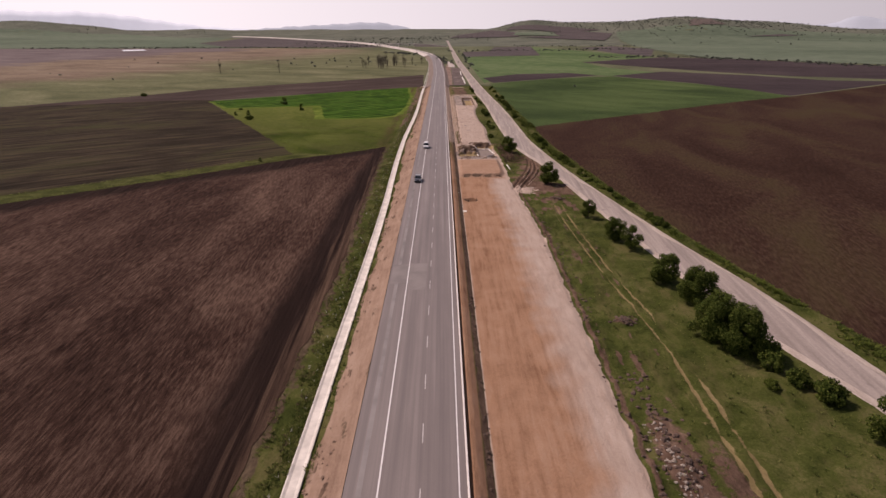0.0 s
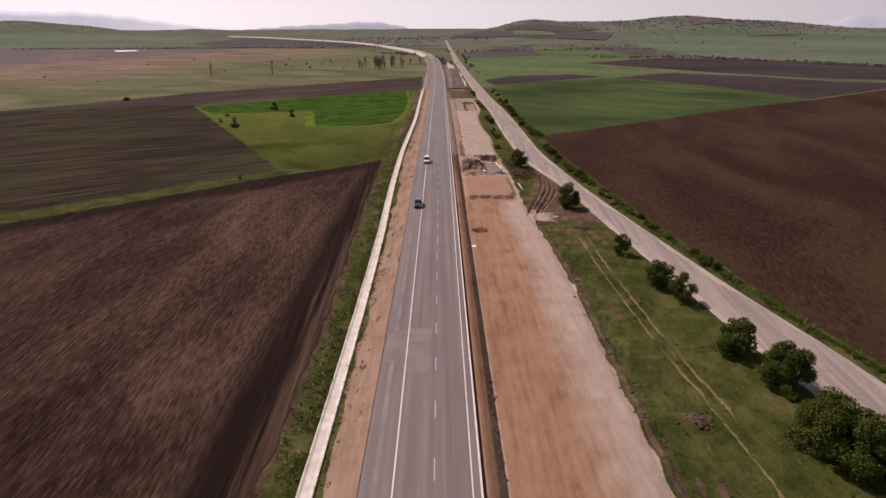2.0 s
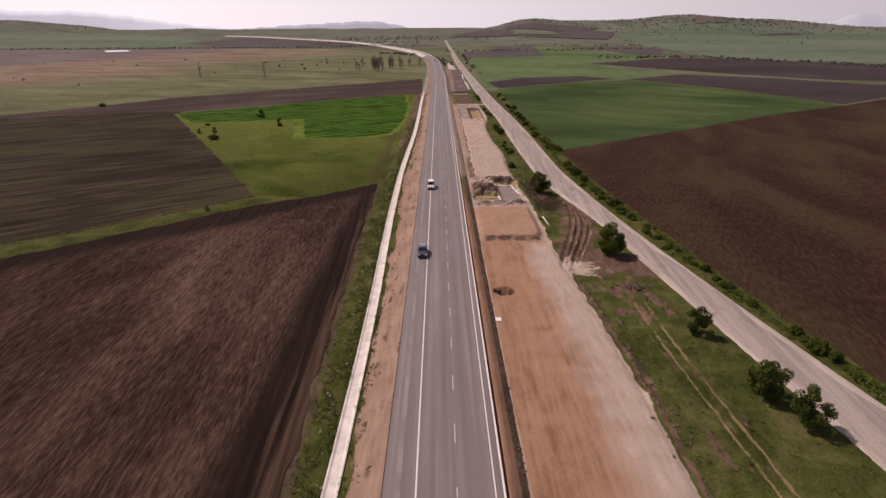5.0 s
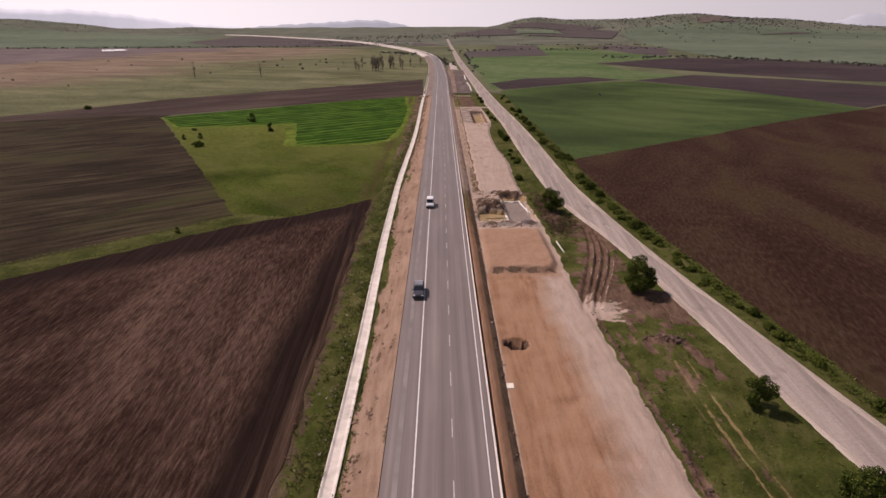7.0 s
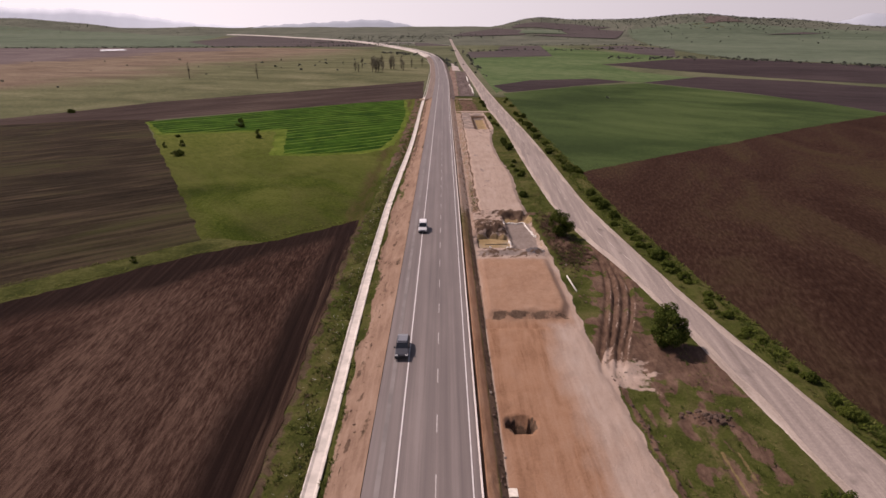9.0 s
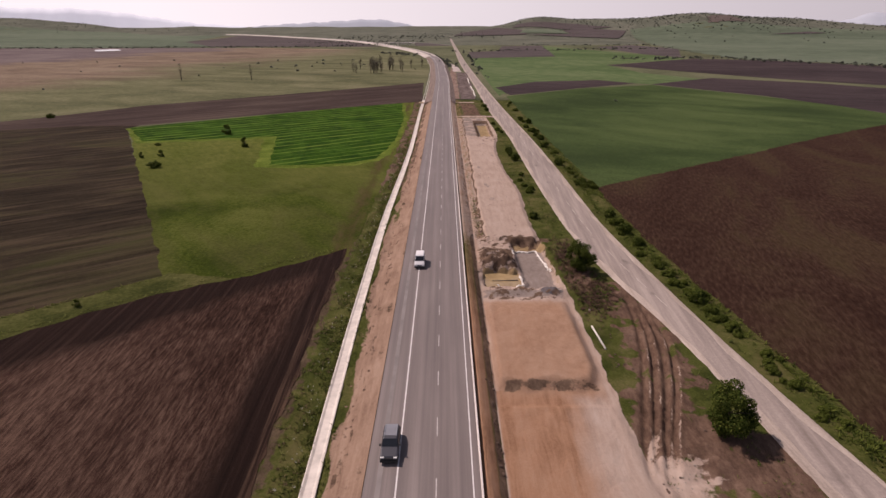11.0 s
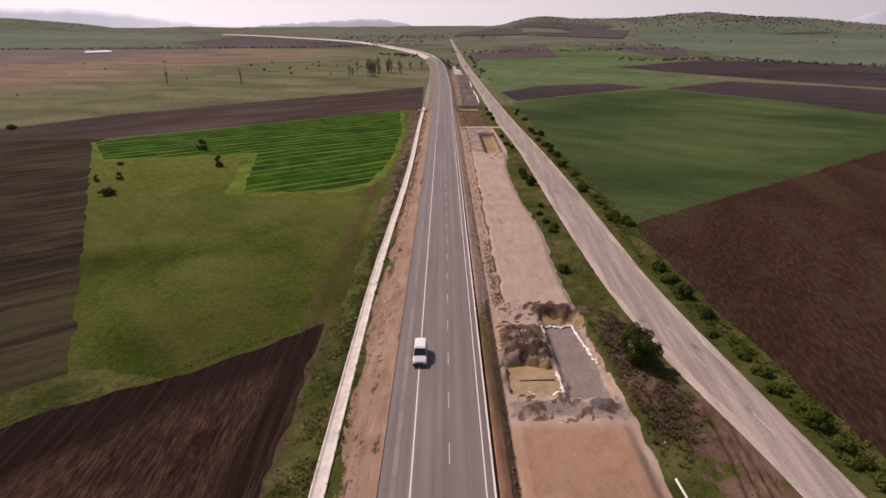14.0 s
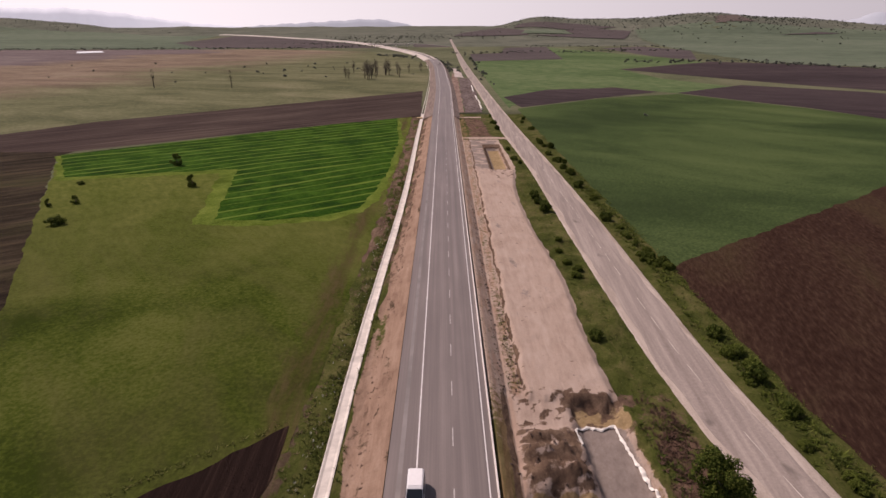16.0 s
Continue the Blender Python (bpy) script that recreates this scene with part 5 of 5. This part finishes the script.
STRAW_LEAF = foliage("straw_blades", (0.085, 0.058, 0.032), (0.140, 0.102, 0.058), (0.21, 0.160, 0.098))
BLOOM = foliage("pale_blooms", (0.26, 0.26, 0.20), (0.42, 0.41, 0.34), (0.60, 0.58, 0.52))
lw, lwd, ls, lb = [], [], [], []
for _ in range(12500):
    y = 12 + 330 * rs.random() ** 1.25
    c = float(along(y, CHANNEL))
    fl = float(along(y, FIELD_L))
    x = c - 0.95 - abs(rs.gauss(0, 0.42)) * (c - 1.0 - fl) if rs.random() < 0.86 else rs.uniform(c + 0.8, c + 1.6)
    if x < fl - 0.1 or noise.noise((x * 0.55, y * 0.22, 3.0)) + 0.35 * noise.noise((x * 1.7, y * 0.9, 7.0)) < -0.12:
        continue
    (lwd if rs.random() < 0.30 else ls if rs.random() < 0.5 * (c - x - 1) / (c - 1 - fl) else lw).append((x, y, 0.0, rs.uniform(0.5, 1.4)))
for _ in range(360):
    y = 12 + 300 * rs.random()
    c = float(along(y, CHANNEL))
    x = c - 2.3 + rs.gauss(0, 0.8)
    if x < c - 0.9:
        lb.append((x, y, 0.25, rs.uniform(0.5, 1.5)))
tufts("weeds", lw, WEED, "fresh green weeds beside the concrete channel", 0.32, 7)
tufts("weeds", lwd, WEED_D, "dark green weeds beside the concrete channel", 0.36, 7)
tufts("dry_grass", ls, STRAW_LEAF, "dry straw-coloured grass beside the ploughed field", 0.34, 7, "grass")
tufts("blooms", lb, BLOOM, "pale flowering weeds beside the concrete channel", 0.20, 6)
rw, rwd, rt, hedge, edge_grass = [], [], [], [], []
for _ in range(11000):
    y = 14 + 330 * rs.random() ** 1.15
    x = float(along(y, SLAB_R)) + 0.8 + rs.random() * (float(along(y, FIELD_EDGE)) - float(along(y, SLAB_R)) - 1.2)
    if float(along(y, OLD_L)) - 1.5 < x < float(along(y, OLD_R)) + 1.2 or abs(abs(x - float(along(y, TRACK))) - 0.85) < 0.5 or (149 < y < 214 and x < 33):
        continue
    (rwd if rs.random() < 0.3 else rw).append((x, y, 0.0, rs.uniform(0.4, 1.2)))
for _ in range(5200):
    y = 60 + 280 * rs.random() ** 1.1
    a, b = float(along(y, OLD_R)) + 0.9, float(along(y, FIELD_EDGE))
    x = a + (b - a) * min(1.0, max(0.0, rs.gauss(0.58, 0.22)))
    if noise.noise((x * 0.3, y * 0.10, 11.0)) > -0.08:
        (rwd if rs.random() < 0.4 else hedge).append((x, y, 0.0, rs.uniform(0.6, 1.7)))
for _ in range(160):
    rw.append((8.6 + rs.gauss(0, 0.35), rs.uniform(219, 250), 0.0, rs.uniform(0.5, 1.4)))
for _ in range(1100):
    cx, cy, sx, sy = ((26.3, 211.5, 1.6, 2.6), (24.2, 203.0, 1.0, 5.0), (25.6, 188.5, 1.5, 3.5), (28.0, 193.0, 1.2, 4.0))[_ % 4]
    x, y = rs.gauss(cx, sx), rs.gauss(cy, sy)
    if x > 22.6 and x < float(along(y, OLD_L)) - 2 and not (28.0 < x and y < 185):
        (rt if rs.random() < 0.8 else rwd).append((x, y, 0.0, rs.uniform(0.6, 1.8)))
for a, b in (((-20, 213), (-49, 192)), ((-49, 192), (-111, 137)), ((-52, 197.5), (-115, 144.5))):
    L = math.hypot(b[0] - a[0], b[1] - a[1])
    for _ in range(int(L * 4)):
        t = rs.random()
        edge_grass.append((a[0] + (b[0] - a[0]) * t + rs.gauss(0, 0.35), a[1] + (b[1] - a[1]) * t + rs.gauss(0, 0.35), LOW, rs.uniform(0.5, 1.5)))
for _ in range(900):
    y = rs.uniform(20, 300)
    edge_grass.append((float(along(y, FIELD_EDGE)) + rs.gauss(-0.2, 0.4), y, LOW, rs.uniform(0.4, 1.2)))
tufts("grass_tufts", edge_grass, WEED, "grass tufts along the field edges", 0.36, 6, "grass", flat=True)
tufts("grass_tufts", rw, WEED, "green grass tufts on the rough strip", 0.30, 5, "grass")
tufts("grass_tufts", rwd, WEED_D, "dark green weeds on the rough strip", 0.40, 7, "grass")
tufts("tall_weeds", hedge, LEAF_L, "tall fresh green weeds along the old road", 0.42, 8)
tufts("brush", rt, TWIG, "reddish dry brush beside the dug pit", 0.34, 9, "brush")

# ---- vehicles ----
def part(name, verts, faces, mat, parent, label="", smooth=False):
    ob = new(name, mesh_of(name, verts, faces, mat, smooth))
    ob.parent = parent
    if label:
        ob["label"] = label
    return ob


def loft(rings):
    """A closed skin over rings of equal length."""
    n = len(rings[0])
    verts = [v for r in rings for v in r]
    faces = [(k * n + j, k * n + (j + 1) % n, (k + 1) * n + (j + 1) % n, (k + 1) * n + j) for k in range(len(rings) - 1) for j in range(n)]
    faces.append(tuple(reversed(range(n))))
    faces.append(tuple((len(rings) - 1) * n + j for j in range(n)))
    return verts, faces


def wheel_parts(parent, x, y, r, w):
    def ring(rad, off, n=20):
        return [(x + off, y + rad * math.cos(2 * math.pi * k / n), r + rad * math.sin(2 * math.pi * k / n)) for k in range(n)]
    tv, tf = loft([ring(r * 0.62, -w / 2), ring(r * 0.93, -w / 2), ring(r, -w * 0.32), ring(r, w * 0.32), ring(r * 0.93, w / 2), ring(r * 0.62, w / 2)])
    t = part("tyre", tv, tf, RUBBER, parent, smooth=True)
    s = 1 if x > 0 else -1
    rv, rf = loft([ring(r * 0.60, s * w * 0.30), ring(r * 0.58, s * w * 0.44), ring(r * 0.2, s * w * 0.40)])
    part("rim", rv, rf, RIM, t, "silver wheel rim")


RUBBER = plain("tyre_rubber", (0.02, 0.02, 0.02), 0.8)
RIM = plain("rim_metal", (0.45, 0.45, 0.46), 0.35, 0.9)
GLASS = plain("dark_glass", (0.012, 0.014, 0.017), 0.08, spec=0.6, vary=0.05)
LAMP = plain("lamp_glass", (0.62, 0.62, 0.60), 0.15, vary=0.05)
TRIM = plain("black_trim", (0.022, 0.022, 0.024), 0.6)


def vehicle(name, label, category, paint, roof_paint, wide, stations, glass_y, wheels, roof_from):
    """Front at y = 0, facing -y. stations: (y, sill z, belt z, roof z, roof inset)."""
    root = tagged(new(name), label, category)
    h = wide / 2
    rings = []
    for y, sill, belt, top, inset in stations:
        rings.append([(-h * 0.94, y, sill), (-h, y, sill + 0.18), (-h, y, belt - 0.06), (-h + 0.03, y, belt), (-h + inset, y, top - 0.06), (-h + inset + 0.12, y, top),
                      (h - inset - 0.12, y, top), (h - inset, y, top - 0.06), (h - 0.03, y, belt), (h, y, belt - 0.06), (h, y, sill + 0.18), (h * 0.94, y, sill)])
    v, f = loft(rings)
    part("body", v, f, paint, root)
    roofs = [s for s in stations if s[0] >= roof_from]
    v, f = loft([[(-h + s[4] + 0.10, s[0], s[3] + 0.003), (-h + s[4] + 0.14, s[0], s[3] + 0.02), (h - s[4] - 0.14, s[0], s[3] + 0.02), (h - s[4] - 0.10, s[0], s[3] + 0.003)] for s in roofs])
    part("roof", v, f, roof_paint, root)
    (ya, za), (yb, zb), side = glass_y
    n = Vector((0, za - zb, yb - ya)).normalized() * 0.014
    def screen(w0, w1, y0, z0, y1, z1):
        q = [(-w0, y0, z0), (w0, y0, z0), (w1, y1, z1), (-w1, y1, z1)]
        return [tuple(Vector(p) + n) for p in q] + [tuple(Vector(p) - n) for p in q], [(0, 1, 2, 3), (0, 4, 5, 1), (1, 5, 6, 2), (2, 6, 7, 3), (3, 7, 4, 0)]
    part("windscreen", *screen(h - 0.12, h - 0.22, ya, za, yb, zb), GLASS, root, "dark windscreen")
    for y0, y1, z0, z1, inset in side:
        for s in (-1, 1):
            a, b = s * (h - 0.035), s * (h - inset * 0.82)
            q = [(a, y0, z0), (a, y1, z0), (b, y1 - 0.04, z1), (b, y0 + (0.22 if y0 == side[0][0] else 0.04), z1)]
            o = [(p[0] + s * 0.025, p[1], p[2]) for p in q]
            part("side_window", q + o, [(4, 5, 6, 7), (0, 1, 5, 4), (1, 2, 6, 5), (2, 3, 7, 6), (3, 0, 4, 7)], GLASS, root, "dark side window")
    for s in (-1, 1):
        cx = s * (h - 0.26)
        v, f = loft([[(cx - 0.18, y, 0.66), (cx + 0.18, y, 0.68), (cx + 0.18, y, 0.82), (cx - 0.18, y, 0.80)] for y in (-0.03, 0.12)])
        part("headlight", v, f, LAMP, root, "clear headlight")
        mx = s * (h + 0.10)
        v, f = loft([[(mx - 0.09, y, 1.02), (mx + 0.09, y, 1.02), (mx + 0.08, y, 1.2), (mx - 0.09, y, 1.2)] for y in (ya + 0.10, ya + 0.26)])
        part("wing_mirror", v, f, TRIM, root)
        for wy in wheels:
            wheel_parts(root, s * (h - 0.10), wy, 0.33, 0.22)
    v, f = loft([[(-h * 0.96, y, 0.24), (h * 0.96, y, 0.24), (h * 0.98, y, 0.50), (-h * 0.98, y, 0.50)] for y in (-0.08, 0.10)])
    part("bumper", v, f, TRIM, root)
    v, f = loft([[(-0.42, y, 0.56), (0.42, y, 0.56), (0.46, y, 0.72), (-0.46, y, 0.72)] for y in (-0.035, 0.02)])
    part("grille", v, f, TRIM, root)
    return root


WHITE = plain("white_car_paint", (0.66, 0.64, 0.64), 0.3, vary=0.03, spec=0.5)
SILVER = plain("silver_car_paint", (0.22, 0.22, 0.235), 0.3, 0.3, vary=0.04, spec=0.5)
DARK = plain("dark_grey_car_paint", (0.050, 0.050, 0.058), 0.3, 0.2, vary=0.04, spec=0.5)
VAN = ((0.0, 0.30, 0.55, 0.72, 0.10), (0.10, 0.22, 0.72, 0.86, 0.06), (0.75, 0.20, 0.95, 1.02, 0.05), (1.02, 0.20, 1.02, 1.10, 0.08), (1.75, 0.20, 1.05, 1.86, 0.16), (2.1, 0.20, 1.05, 1.92, 0.15), (3.6, 0.20, 1.05, 1.93, 0.14), (4.3, 0.22, 1.05, 1.88, 0.16), (4.4, 0.30, 1.05, 1.80, 0.2))
# body white is greyer than the roof: shading put into the paint colour
van = vehicle("van", "white compact van driving on the asphalt road", "van", plain("shaded_white_van_paint", (0.50, 0.49, 0.50), 0.3, vary=0.03, spec=0.5), WHITE, 1.84, VAN, ((1.06, 1.13), (1.72, 1.82), ((1.35, 2.2, 1.08, 1.66, 0.15), (2.3, 3.3, 1.08, 1.66, 0.15), (3.4, 4.15, 1.08, 1.64, 0.16))), (0.85, 3.6), 1.76)
van.matrix_basis = pose(-3.75, 196.9, 0.04)
CAR = ((0.0, 0.32, 0.52, 0.70, 0.12), (0.12, 0.22, 0.70, 0.84, 0.06), (0.95, 0.20, 0.88, 0.97, 0.04), (1.25, 0.20, 0.94, 1.02, 0.08), (1.95, 0.20, 0.96, 1.52, 0.20), (2.3, 0.20, 0.96, 1.58, 0.19), (3.5, 0.20, 0.96, 1.58, 0.19), (4.2, 0.22, 0.96, 1.46, 0.22), (4.45, 0.32, 0.90, 1.05, 0.12))
car = vehicle("car", "dark grey estate car with silver roof", "car", DARK, SILVER, 1.82, CAR, ((1.30, 1.05), (1.92, 1.49), ((1.55, 2.35, 0.98, 1.42, 0.19), (2.42, 3.3, 0.98, 1.42, 0.19), (3.36, 4.05, 0.98, 1.38, 0.2))), (0.85, 3.6), 1.96)
for s in (-0.62, 0.62):
    v, f = loft([[(s - 0.02, y, 1.60), (s + 0.02, y, 1.60), (s + 0.02, y, 1.66), (s - 0.02, y, 1.66)] for y in (2.2, 3.9)])
    part("roof_rail", v, f, RIM, car, "silver roof rail")
car.matrix_basis = pose(-4.75, 148.4, 0.03)

# ---- loose things on the works ----
PVC = plain("white_plastic_pipe", (0.62, 0.58, 0.52), 0.5, vary=0.08)


def pipe(name, label, a, b, r, mat):
    v, f = [], []
    d = Vector(b) - Vector(a)
    n = 12
    u = d.normalized().orthogonal().normalized()
    w = d.normalized().cross(u)
    rings = []
    for t, rad in ((0, r * 0.8), (0, r), (0.04, r * 1.12), (0.06, r), (1, r), (1, r * 0.8)):
        rings.append([tuple(Vector(a) + d * t + u * (rad * math.cos(6.2832 * k / n)) + w * (rad * math.sin(6.2832 * k / n))) for k in range(n)])
    v, f = loft(rings)
    return tagged(new(name, mesh_of(name, v, f, mat, True)), label, "pipe")


pipe("pipe", "white plastic pipe lying on bare soil", (23.3, 179.4, LOW + 0.16), (23.65, 172.9, LOW + 0.16), 0.14, PVC)
for k in range(6):
    y0 = 496 + 23.2 * k
    x0 = 21.9 - 0.07 * k + (0.5 if k % 2 else 0)
    if k == 3:
        continue
    tagged(pipe("pipe", "long pale pipe lying beside the old road", (x0, y0, float(land(x0, y0)) + 0.5), (x0 - 0.1, y0 + 21.5, float(land(x0, y0 + 21)) + 0.5), 0.42, PVC), group="pipes beside the road")


def lump(rnd, x, y, z, sx, sy, sz):
    """An uneven eight-sided stone."""
    verts = []
    for zz, k in ((-0.3, 0.8), (0.25, 1.0), (0.8, 0.55)):
        for j in range(7):
            a = 6.2832 * j / 7 + rnd.uniform(-0.2, 0.2)
            q = k * rnd.uniform(0.75, 1.2)
            verts.append((x + sx * q * math.cos(a), y + sy * q * math.sin(a), z + sz * (zz + rnd.uniform(-0.1, 0.1))))
    faces = [(k * 7 + j, k * 7 + (j + 1) % 7, (k + 1) * 7 + (j + 1) % 7, (k + 1) * 7 + j) for k in range(2) for j in range(7)] + [tuple(14 + j for j in range(7))]
    return verts, faces


def lumps(name, spots, mat, label, category, seed=5):
    rnd = random.Random(seed)
    V, F = [], []
    xs, ys = np.array([s[0] for s in spots]), np.array([s[1] for s in spots])
    zs = (left_z if xs[0] < 0 else right_z)(xs, ys)
    for (x, y, s), z in zip(spots, zs):
        v, f = lump(rnd, x, y, float(z), s * rnd.uniform(0.7, 1.4), s * rnd.uniform(0.7, 1.4), s * rnd.uniform(0.5, 0.9))
        i = len(V)
        V += v
        F += [tuple(q + i for q in g) for g in f]
    return tagged(new(name, mesh_of(name, V, F, mat)), label, category, kind="stuff")


rb = random.Random(99)
CLOD, CHALK, STONE = plain("soil_clods", (0.075, 0.046, 0.034), 0.95, vary=0.4, scale=2), plain("chalk_rubble", (0.25, 0.205, 0.17), 0.9, vary=0.25, scale=2), plain("field_stone", (0.17, 0.105, 0.072), 0.9, vary=0.3)
clods = [(float(along(y, SLAB_R)) + rb.gauss(1.0, 0.8), y, rb.uniform(0.06, 0.24)) for y in (rb.choice((30, 52, 78, 96, 110, 121, 136)) + rb.gauss(0, 7) for _ in range(340))]
clods += [(6.7 + rb.gauss(0, 0.22), rb.uniform(16, 300), rb.uniform(0.06, 0.2)) for _ in range(500)]
clods += [(rb.gauss(29.3, 0.8), rb.gauss(73.2, 0.6), rb.uniform(0.1, 0.35)) for _ in range(50)] + [(rb.gauss(31.5, 1.3), rb.gauss(139.3, 0.6), rb.uniform(0.1, 0.35)) for _ in range(60)]
clods += [(rb.uniform(7.8, 14.6), rb.uniform(202, 211), rb.uniform(0.06, 0.2)) for _ in range(60)] + [(rb.gauss(26, 1.0), rb.uniform(34, 60), rb.uniform(0.1, 0.35)) for _ in range(150)]
clods += [(rb.uniform(23, 31), rb.uniform(152, 200), rb.uniform(0.05, 0.18)) for _ in range(110)] + [(8.6 + rb.gauss(0, 0.4), rb.uniform(219, 244), rb.uniform(0.06, 0.22)) for _ in range(90)]
lumps("soil_clods", clods, CLOD, "dark loose clods along the earthworks", "clods")
lumps("chalk_rubble", [(25.5 + rb.gauss(0, 0.8), rb.uniform(35, 50), rb.uniform(0.05, 0.24)) for _ in range(130)] + [(rb.uniform(22, 27), rb.gauss(149, 2.0), rb.uniform(0.05, 0.14)) for _ in range(30)],
      CHALK, "whitish chalk rubble on dug soil", "rubble")
lumps("bank_stones", [(rb.uniform(-11.3, -9.0), rb.uniform(20, 300), rb.uniform(0.06, 0.22)) for _ in range(330)], STONE, "brown stones on the embankment", "stones")

slab_v, slab_f = loft([[(7.05, y, LOW + 0.26), (7.95, y, LOW + 0.26), (7.92, y, LOW + 0.36), (7.08, y, LOW + 0.36)] for y in (127.5, 128.55)])
tagged(new("board", mesh_of("board", slab_v, slab_f, plain("white_board", (0.62, 0.57, 0.50), 0.7))), "white rectangular board lying on red earth", "board")
for bx, by, r in ((7.2, 132.8, 0.16), (6.5, 143.5, 0.22), (24.3, 185.0, 0.22), (25.2, 121.0, 0.14)):
    v, f = lump(rb, 0, 0, 0, r, r, r)
    o = tagged(new("stone", mesh_of("stone", v, f, CHALK)), "pale lump of stone on bare earth", "stone")
    o.matrix_basis = pose(bx, by, float(right_z(np.array(bx), np.array(by))) + 0.03)

# flooded pit: muddy water, a plank across it, white liner round the pits
m_w, nt_w, s_w = blank("muddy_water", 0.12, 0.5)
nt_w.links.new(ramp(nt_w, fuzz(nt_w, mapped(nt_w), 0.5, 5), [(0.35, (0.235, 0.165, 0.085)), (0.65, (0.34, 0.25, 0.135))]), s_w.inputs["Base Color"])
wv, wf = loft([[(7.9 + 0.3 * math.sin(y), y, LOW - 1.4), (14.9, y, LOW - 1.4), (14.9, y, LOW - 0.85), (7.9 + 0.3 * math.sin(y), y, LOW - 0.85)] for y in (194.4, 196, 198, 200, 201.6)])
tagged(new("water", mesh_of("water", wv, wf, m_w)), "shallow muddy yellow water in a dug pit", "water", kind="structure")
pv, pf = loft([[(9.6, y, LOW - 0.86), (14.4, y + 0.15, LOW - 0.8), (14.4, y + 0.15, LOW - 0.72), (9.6, y, LOW - 0.78)] for y in (198.0, 198.22)])
tagged(new("plank", mesh_of("plank", pv, pf, plain("dark_wet_wood", (0.06, 0.045, 0.035), 0.8))), "dark wet plank lying in muddy water", "plank")
LINER = plain("white_liner", (0.66, 0.62, 0.57), 0.7, vary=0.12, scale=2)


def liner(name, pts, width, label):
    """A crumpled strip of sheeting laid along a line on the ground."""
    rnd = random.Random(len(pts))
    V, F = [], []
    P = []
    for a, b in zip(pts, pts[1:]):
        n = max(2, int(math.hypot(b[0] - a[0], b[1] - a[1]) / 0.3))
        P += [(a[0] + (b[0] - a[0]) * k / n, a[1] + (b[1] - a[1]) * k / n) for k in range(n)]
    P.append(pts[-1])
    arr = np.array(P)
    z = right_z(arr[:, 0], arr[:, 1])
    for k, (x, y) in enumerate(P):
        q, r = P[min(k + 1, len(P) - 1)], P[max(k - 1, 0)]
        d = Vector((q[0] - r[0], q[1] - r[1], 0)).normalized()
        o = Vector((-d.y, d.x, 0)) * (width / 2 * rnd.uniform(0.4, 1.6))
        top = float(z[k]) + 0.16 + rnd.uniform(0, 0.1)
        for s, u in ((-1, -0.12), (-0.5, 0.02), (0.5, 0.05), (1, -0.12)):
            V.append((x + o.x * s, y + o.y * s, top + u))
    for k in range(len(P) - 1):
        for j in range(3):
            i = k * 4 + j
            F.append((i, i + 1, i + 5, i + 4))
    return tagged(new(name, mesh_of(name, V, F, LINER)), label, "liner")


liner("pit_liner", [(14.9, 209.0), (14.8, 212.2), (16.5, 213.4), (18.2, 213.0), (20.0, 213.8), (20.2, 211.0), (20.8, 205.5), (21.2, 202.0)], 0.42, "crumpled white sheeting round a gravel pit")
liner("pit_liner", [(10.2, 194.2), (12.0, 194.5), (14.9, 194.6), (15.1, 197.5), (14.9, 200.0)], 0.42, "crumpled white sheeting beside muddy water")

# culvert head across the channel
cv, cf = loft([[(-15.4, y, LOW - 0.4), (-12.4, y, LOW - 0.4), (-12.4, y, LOW + 0.75), (-15.4, y, LOW + 0.75)] for y in (461.5, 464.5)])
tagged(new("culvert_head", mesh_of("culvert_head", cv, cf, plain("ochre_concrete", (0.42, 0.30, 0.17), 0.85))), "ochre concrete culvert head over the channel", "culvert", kind="structure")

# pond far out on the plain, its glint put into a near-white colour
patch("pond", [(-646, 1190), (-612, 1206), (-580, 1160), (-612, 1132)], plain("glint_white_water", (0.62, 0.60, 0.60), 0.2, vary=0.03, local=False), 0.8, "pale glinting strip of water on the plain", "water", jitter=0.2, cell=20)

# overpass where the side road crosses the new road
deck_z = float(land(-110, 1330)) + 5.0
ov = tagged(new("overpass"), "pale concrete overpass across the far road", "bridge")
bv, bf = loft([[(-150, y, deck_z), (-60, y, deck_z), (-60, y, deck_z + 1.3), (-150, y, deck_z + 1.3)] for y in (1326, 1336)])
part("deck", bv, bf, CONCRETE, ov)
for x in (-138, -118, -96, -74):
    v, f = loft([[(x - 0.8, y, deck_z - 9), (x + 0.8, y, deck_z - 9), (x + 0.8, y, deck_z + 0.1), (x - 0.8, y, deck_z + 0.1)] for y in (1329, 1333)])
    part("pier", v, f, CONCRETE, ov)
SIDE = ((-60, deck_z + 1.3), (-20, deck_z - 1), (16, float(land(16, 1300)) + 0.6))
sv = []
for x, z in SIDE:
    for y, dz in ((1322, -6.0), (1326, 0.0), (1336, 0.0), (1342, -6.0)):
        sv.append((x, y - (x + 60) * 0.1, z + dz))
part("ramp", sv, [(k * 4 + j, k * 4 + j + 1, k * 4 + j + 5, k * 4 + j + 4) for k in range(2) for j in range(3)], OLD_ROAD, ov)
